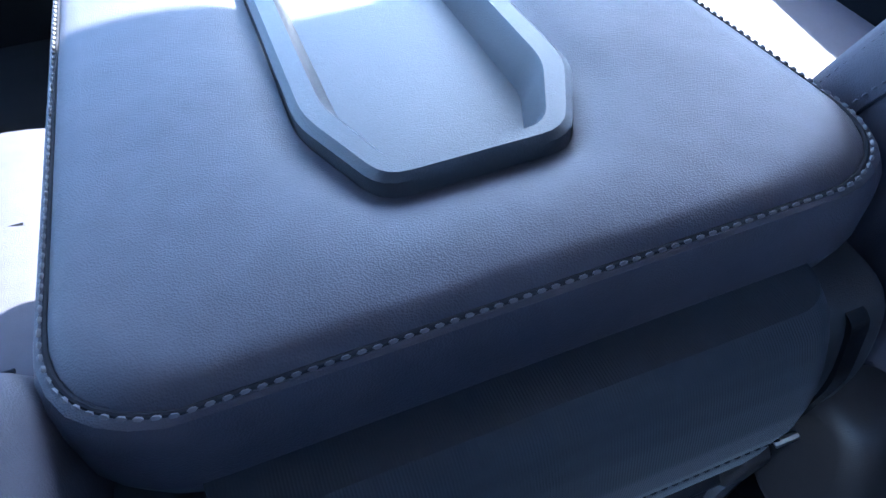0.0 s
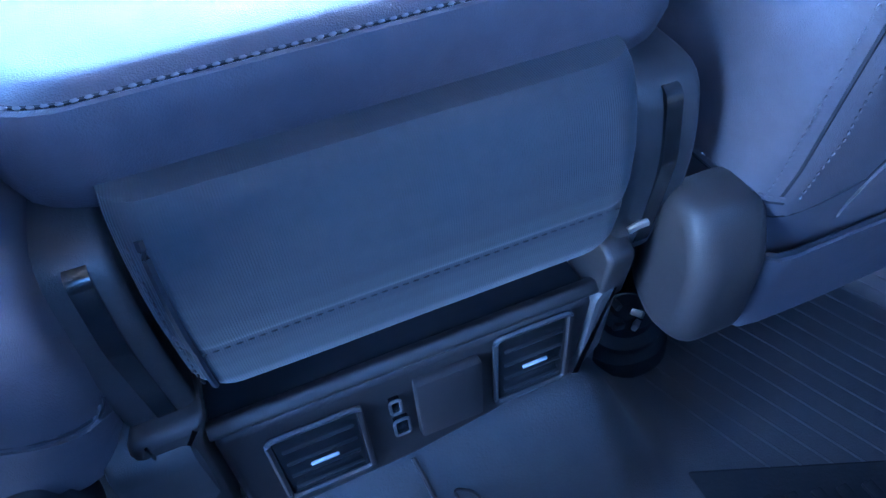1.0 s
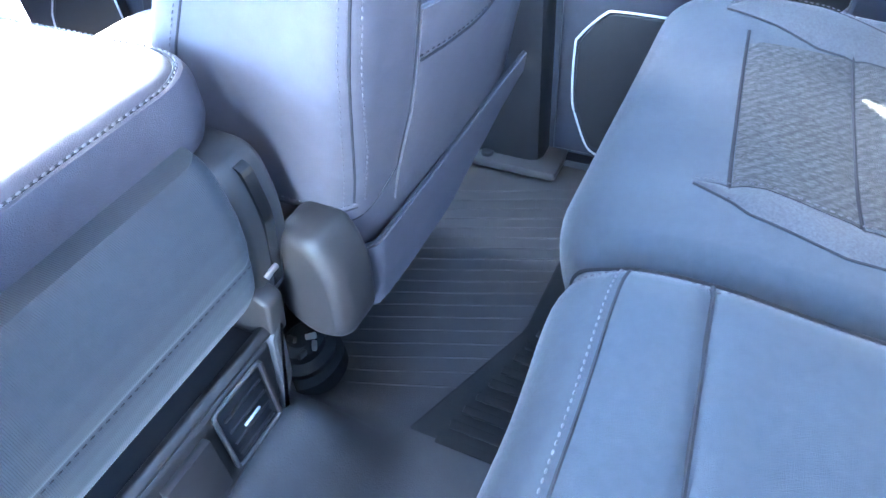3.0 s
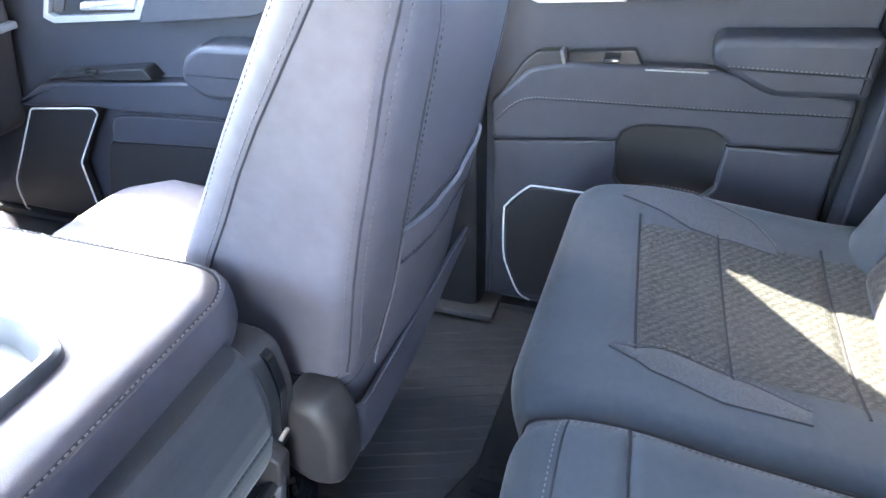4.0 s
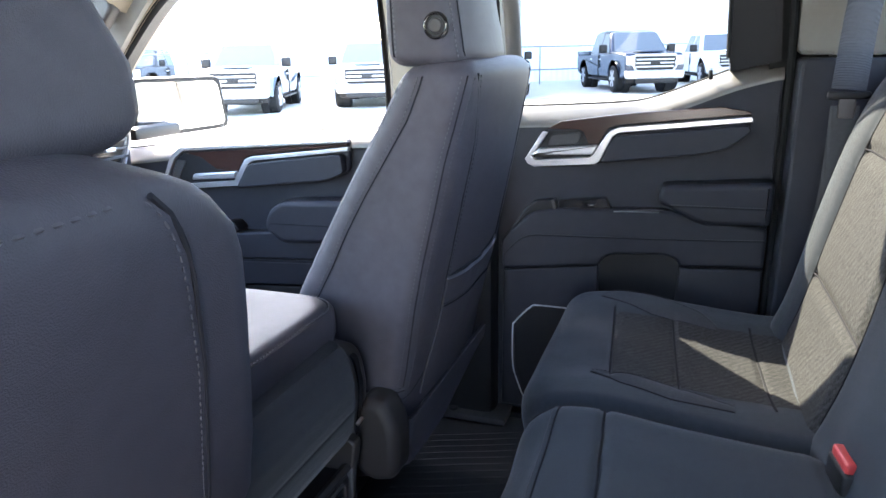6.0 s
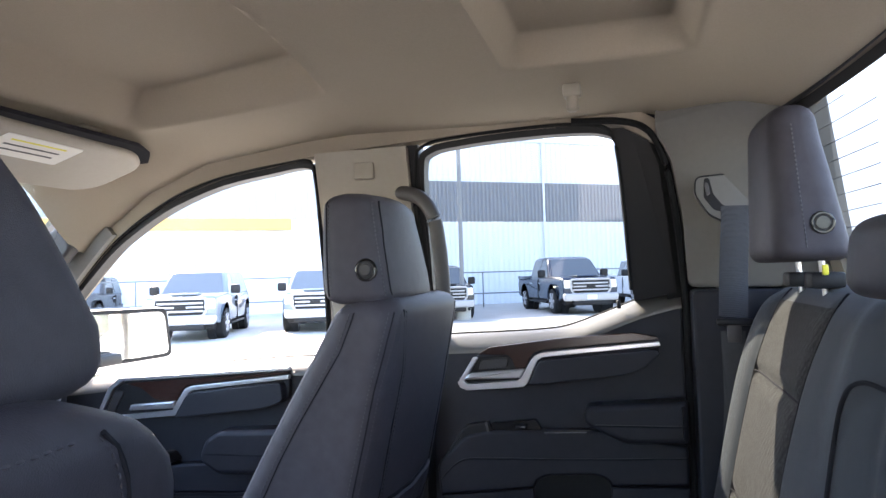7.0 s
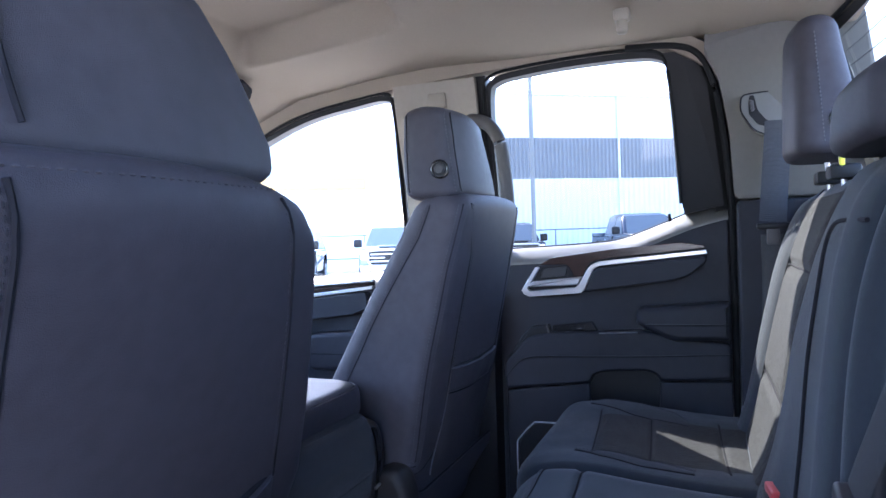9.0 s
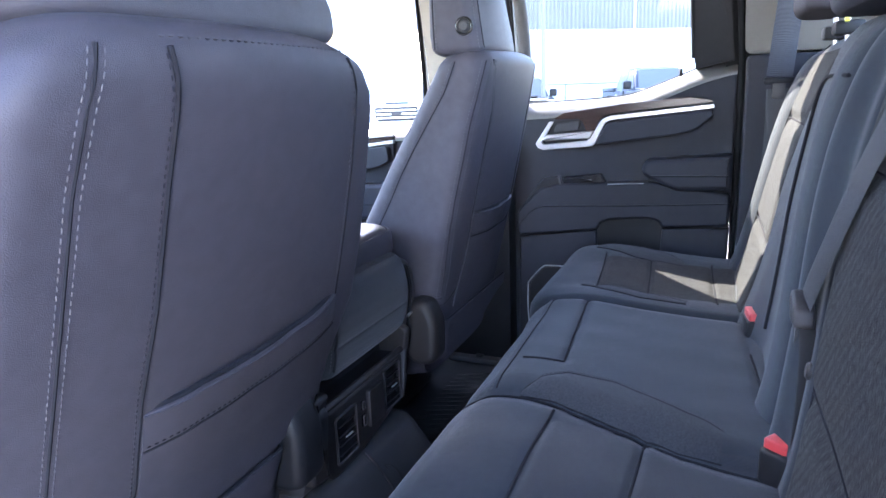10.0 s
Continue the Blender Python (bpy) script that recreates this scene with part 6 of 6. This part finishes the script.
def truck(at, turn, color, kind, label, big=1.0, bright=True):
    """A parked pickup or sport utility; it faces along its own x."""
    v = thing("pickup_truck" if kind == "pickup" else "suv", label, "truck" if kind == "pickup" else "car", group="parked vehicles")
    belt_z, hood, roof_z = 1.16, 1.20, 1.90
    rear_x, cab_x = (-2.95, -1.15) if kind == "pickup" else (-2.55, -2.45)

    def taper(bm):
        """Nose and tail drawn in, flanks rounded towards sill and shoulder."""
        for q in bm.verts:
            x, y, z = q.co
            k = 1 - 0.10 * step01(2.0, 2.8, x) - 0.05 * step01(rear_x + 0.5, rear_x, x) - 0.05 * step01(0.7, 0.35, z) - 0.035 * step01(0.95, 1.22, z)
            q.co.y = y * k
        return bm
    outline = [(2.72, 0.50), (2.78, 0.80), (2.72, 1.06), (2.62, hood - 0.03), (1.35, hood + 0.04), (1.05, belt_z)]
    outline += [(rear_x + 0.02, belt_z), (rear_x, 0.95), (rear_x + 0.03, 0.50)]
    for wx in (-1.78, 1.78):
        outline += [(wx - 0.56, 0.44)] + [(wx - 0.52 * math.cos(math.pi * k / 10), 0.44 + 0.50 * math.sin(math.pi * k / 10)) for k in range(11)] + [(wx + 0.56, 0.44)]
    part("body", taper(slab(outline, "y", -1.0, 1.0, 0.05, 3)), color, v)
    part("underbody", boxed((rear_x + 0.2, -0.80, 0.30), (2.55, 0.80, 0.62), 0.04), PLASTIC2, v)

    def wall_y(z, off=0.0):
        return 0.945 - 0.20 * (z - belt_z) / (roof_z - belt_z) + off
    # greenhouse: slanted posts, curved roof
    rings = []
    for f in (0.0, 0.3, 0.6, 0.85, 0.95, 1.0):
        z = belt_z - 0.03 + (roof_z - belt_z + 0.03) * f
        lip = 0.0 if f < 0.9 else (0.05 if f < 1 else 0.13)
        xa, xb = 1.42 - 0.80 * f - lip * 2, cab_x + (0.16 if kind == "pickup" else 0.42) * f + lip
        w = wall_y(z) - lip
        rings.append([(x, y, z) for x, y in rounded([(xa, -w), (xa, w), (xb, w), (xb, -w)], 0.12, 3)])
    part("cab", loft(rings), color, v)
    span = roof_z - belt_z

    def screen_x(t):
        return 1.42 - 0.80 * t + 0.012

    def quad(name, corners, material, thick):
        bm = loft([[tuple(Vector(p)) for p in corners], [tuple(Vector(p) + Vector(thick)) for p in corners]])
        return part(name, bm, material, v, smooth=False)
    quad("windscreen", [(screen_x(t) - 0.03, y * (wall_y(belt_z + span * t) - 0.10), belt_z + span * t) for t, y in ((0.08, -1), (0.08, 1), (0.86, 1), (0.86, -1))], DARKGLASS, (0.045, 0, 0.02))
    for sy in (-1, 1):
        lo, hi = belt_z + 0.05, belt_z + span * 0.86

        def pane_at(xs):
            return [(x, sy * wall_y(z, -0.02), z) for x, z in xs]
        split = 0.10
        ends = [(1.14, 0.60), (split + 0.05, split + 0.05)], [(split - 0.05, split - 0.05), (cab_x + 0.20, cab_x + 0.30)]
        for (xa, xat), (xb, xbt) in ends:
            quad("side_glass", pane_at([(xa, lo), (xat, hi), (xbt, hi), (xb, lo)]), DARKGLASS, (0, sy * 0.028, 0))
        if kind != "pickup":
            quad("quarter_glass", pane_at([(-1.25, lo), (-1.25, hi), (-1.95, hi), (-2.15, lo)]), DARKGLASS, (0, sy * 0.030, 0))
        part("mirror", boxed((0.98, sy * 0.98, belt_z + 0.04), (1.14, sy * 1.24, belt_z + 0.30), 0.05, 3), PLASTIC2, v)
        lamp_a = part("headlight", taper(boxed((2.60, sy * 0.66, 0.84), (2.79, sy * 0.97, 1.10), 0.04, 3)), PAPER, v, "clear headlight")
        part("lamp_band", taper(boxed((2.74, sy * 0.64, 0.95), (2.80, sy * 0.70, 1.08), 0.01)), PLASTIC2, lamp_a)
        part("fog_lamp", disc((2.80, sy * 0.74, 0.52), (1, 0, 0), 0.09, 0.05, 16, 0.01), PLASTIC2, v)
        part("side_step", boxed((-1.1, sy * 0.90, 0.34), (1.1, sy * 1.0, 0.40), 0.02), PLASTIC2, v)
        for hx in (0.25, -0.85):
            part("door_handle", boxed((hx - 0.11, sy * 0.955, 0.98), (hx + 0.11, sy * 0.985, 1.02), 0.012), SATIN, v)
        part("door_seam", boxed((split - 0.006, sy * 0.90, 0.46), (split + 0.006, sy * 0.9995, 1.14)), PLASTIC2, v)
        for wx in (1.78, -1.78):
            part("arch_liner", disc((wx, sy * 0.55, 0.47), (0, sy, 0), 0.53, 0.20, 24), PLASTIC2, v)
            wheel(wx, sy * 0.86, 0.43, v)
    gr = part("grille", boxed((2.66, -0.62, 0.68), (2.79, 0.62, 1.10), 0.03), PLASTIC2, v)
    part("grille_frame", tube([(2.79, y, z) for y, z in rounded([(-0.56, 0.66), (0.56, 0.66), (0.66, 0.82), (0.64, 1.12), (-0.64, 1.12), (-0.66, 0.82)], 0.06, 4)], 0.034, 8, closed=True), SATIN, gr)
    for k in range(3):
        part("grille_bar", boxed((2.77, -0.58, 0.765 + k * 0.105), (2.805, 0.58, 0.815 + k * 0.105), 0.012), SATIN, gr)
    part("badge", boxed((2.80, -0.15, 0.862), (2.812, 0.15, 0.925), 0.01), PLASTIC2, gr)
    part("hood_scoop", boxed((1.75, -0.36, hood), (2.45, 0.36, hood + 0.055), 0.03, 3), color, v)
    part("bumper", taper(boxed((2.62, -1.0, 0.44), (2.90, 1.0, 0.68), 0.06, 4)), SATIN if bright else PLASTIC2, v, "bright front bumper" if bright else "")
    part("intake", boxed((2.70, -0.60, 0.30), (2.86, 0.60, 0.45), 0.03), PLASTIC2, v)
    part("plate", boxed((2.895, -0.16, 0.48), (2.905, 0.16, 0.63)), PAPER, v)
    if kind == "pickup":
        part("bed_floor", boxed((rear_x + 0.1, -0.78, belt_z + 0.004), (cab_x - 0.06, 0.78, belt_z + 0.012)), PLASTIC2, v)
        for sy in (-1, 1):
            part("bed_rail", boxed((rear_x + 0.02, sy * 0.84, belt_z - 0.02), (cab_x - 0.03, sy * 0.96, belt_z + 0.10), 0.03), color, v)
        part("tailgate", boxed((rear_x, -0.92, 0.62), (rear_x + 0.08, 0.92, belt_z + 0.10), 0.03), color, v)
    v.location, v.rotation_euler, v.scale = (*at, GROUND), (0, 0, radians(turn)), (big, big, big)
    return v


BLUE = paint("dark_blue_paint", (0.020, 0.032, 0.055))
SILVER = paint("silver_blue_paint", (0.16, 0.19, 0.22))
WHITE = paint("white_paint", (0.78, 0.78, 0.77))
DARK = paint("charcoal_paint", (0.04, 0.042, 0.045))
truck((26.75, 2.55), 203, BLUE, "pickup", "dark blue pickup truck with a broad chrome grille", 1.12)
truck((30.8, -0.7), 194, WHITE, "pickup", "white pickup truck with a chrome bumper", 1.08)
truck((23.9, 7.0), 203, DARK, "pickup", "dark pickup truck parked by the light pole", 1.0)
truck((16.9, 12.3), 203, SILVER, "suv", "silver-blue sport utility facing the lot", 1.0)
truck((19.6, 9.8), 203, SILVER, "suv", "silver-blue sport utility with a white plate", 1.0)
truck((23.0, 22.0), 200, DARK, "suv", "dark sport utility at the row's end", 1.0, False)


# ---- a conifer behind the lot ----
NEEDLES = mat("dark_conifer_needles", (0.045, 0.075, 0.035), 0.8, spread=0.4, scale=3)
BARK = mat("brown_bark", (0.10, 0.07, 0.05), 0.9, spread=0.3, scale=8, bump=0.6, bump_scale=20)


def conifer(x, y, tall, seed):
    t = thing("tree", "dark green conifer with a pointed uneven crown", "tree", (x, y, GROUND))
    rnd = random.Random(seed)
    part("trunk", tube([(0, 0, -0.02), (0.03, 0, tall * 0.5), (0, 0.02, tall * 0.97)], 0.16, 8), BARK, t)
    bm = bmesh.new()
    for k in range(900):
        h = rnd.random() ** 0.8
        z = tall * (0.12 + 0.88 * h)
        reach = tall * 0.17 * (1 - h) + 0.12
        a, r = rnd.uniform(0, 2 * math.pi), reach * math.sqrt(rnd.uniform(0.05, 1.15))
        c = Vector((r * math.cos(a), r * math.sin(a), z - 0.35 * r + rnd.uniform(-0.15, 0.15)))
        out = Vector((math.cos(a), math.sin(a), -0.35)).normalized()
        side = Vector((-math.sin(a), math.cos(a), rnd.uniform(-0.4, 0.4))).normalized()
        L, w = rnd.uniform(0.25, 0.55), rnd.uniform(0.06, 0.14)
        q = [bm.verts.new(c + e) for e in (-out * L * 0.3, side * w, out * L * 0.7, -side * w)]
        up = bm.verts.new(c + Vector((0, 0, 0.10)))
        for i in range(4):
            bm.faces.new((q[i], q[(i + 1) % 4], up))
    part("crown", bm, NEEDLES, t, smooth=False)
    return t


conifer(57.5, -15.7, 6.7, 4)
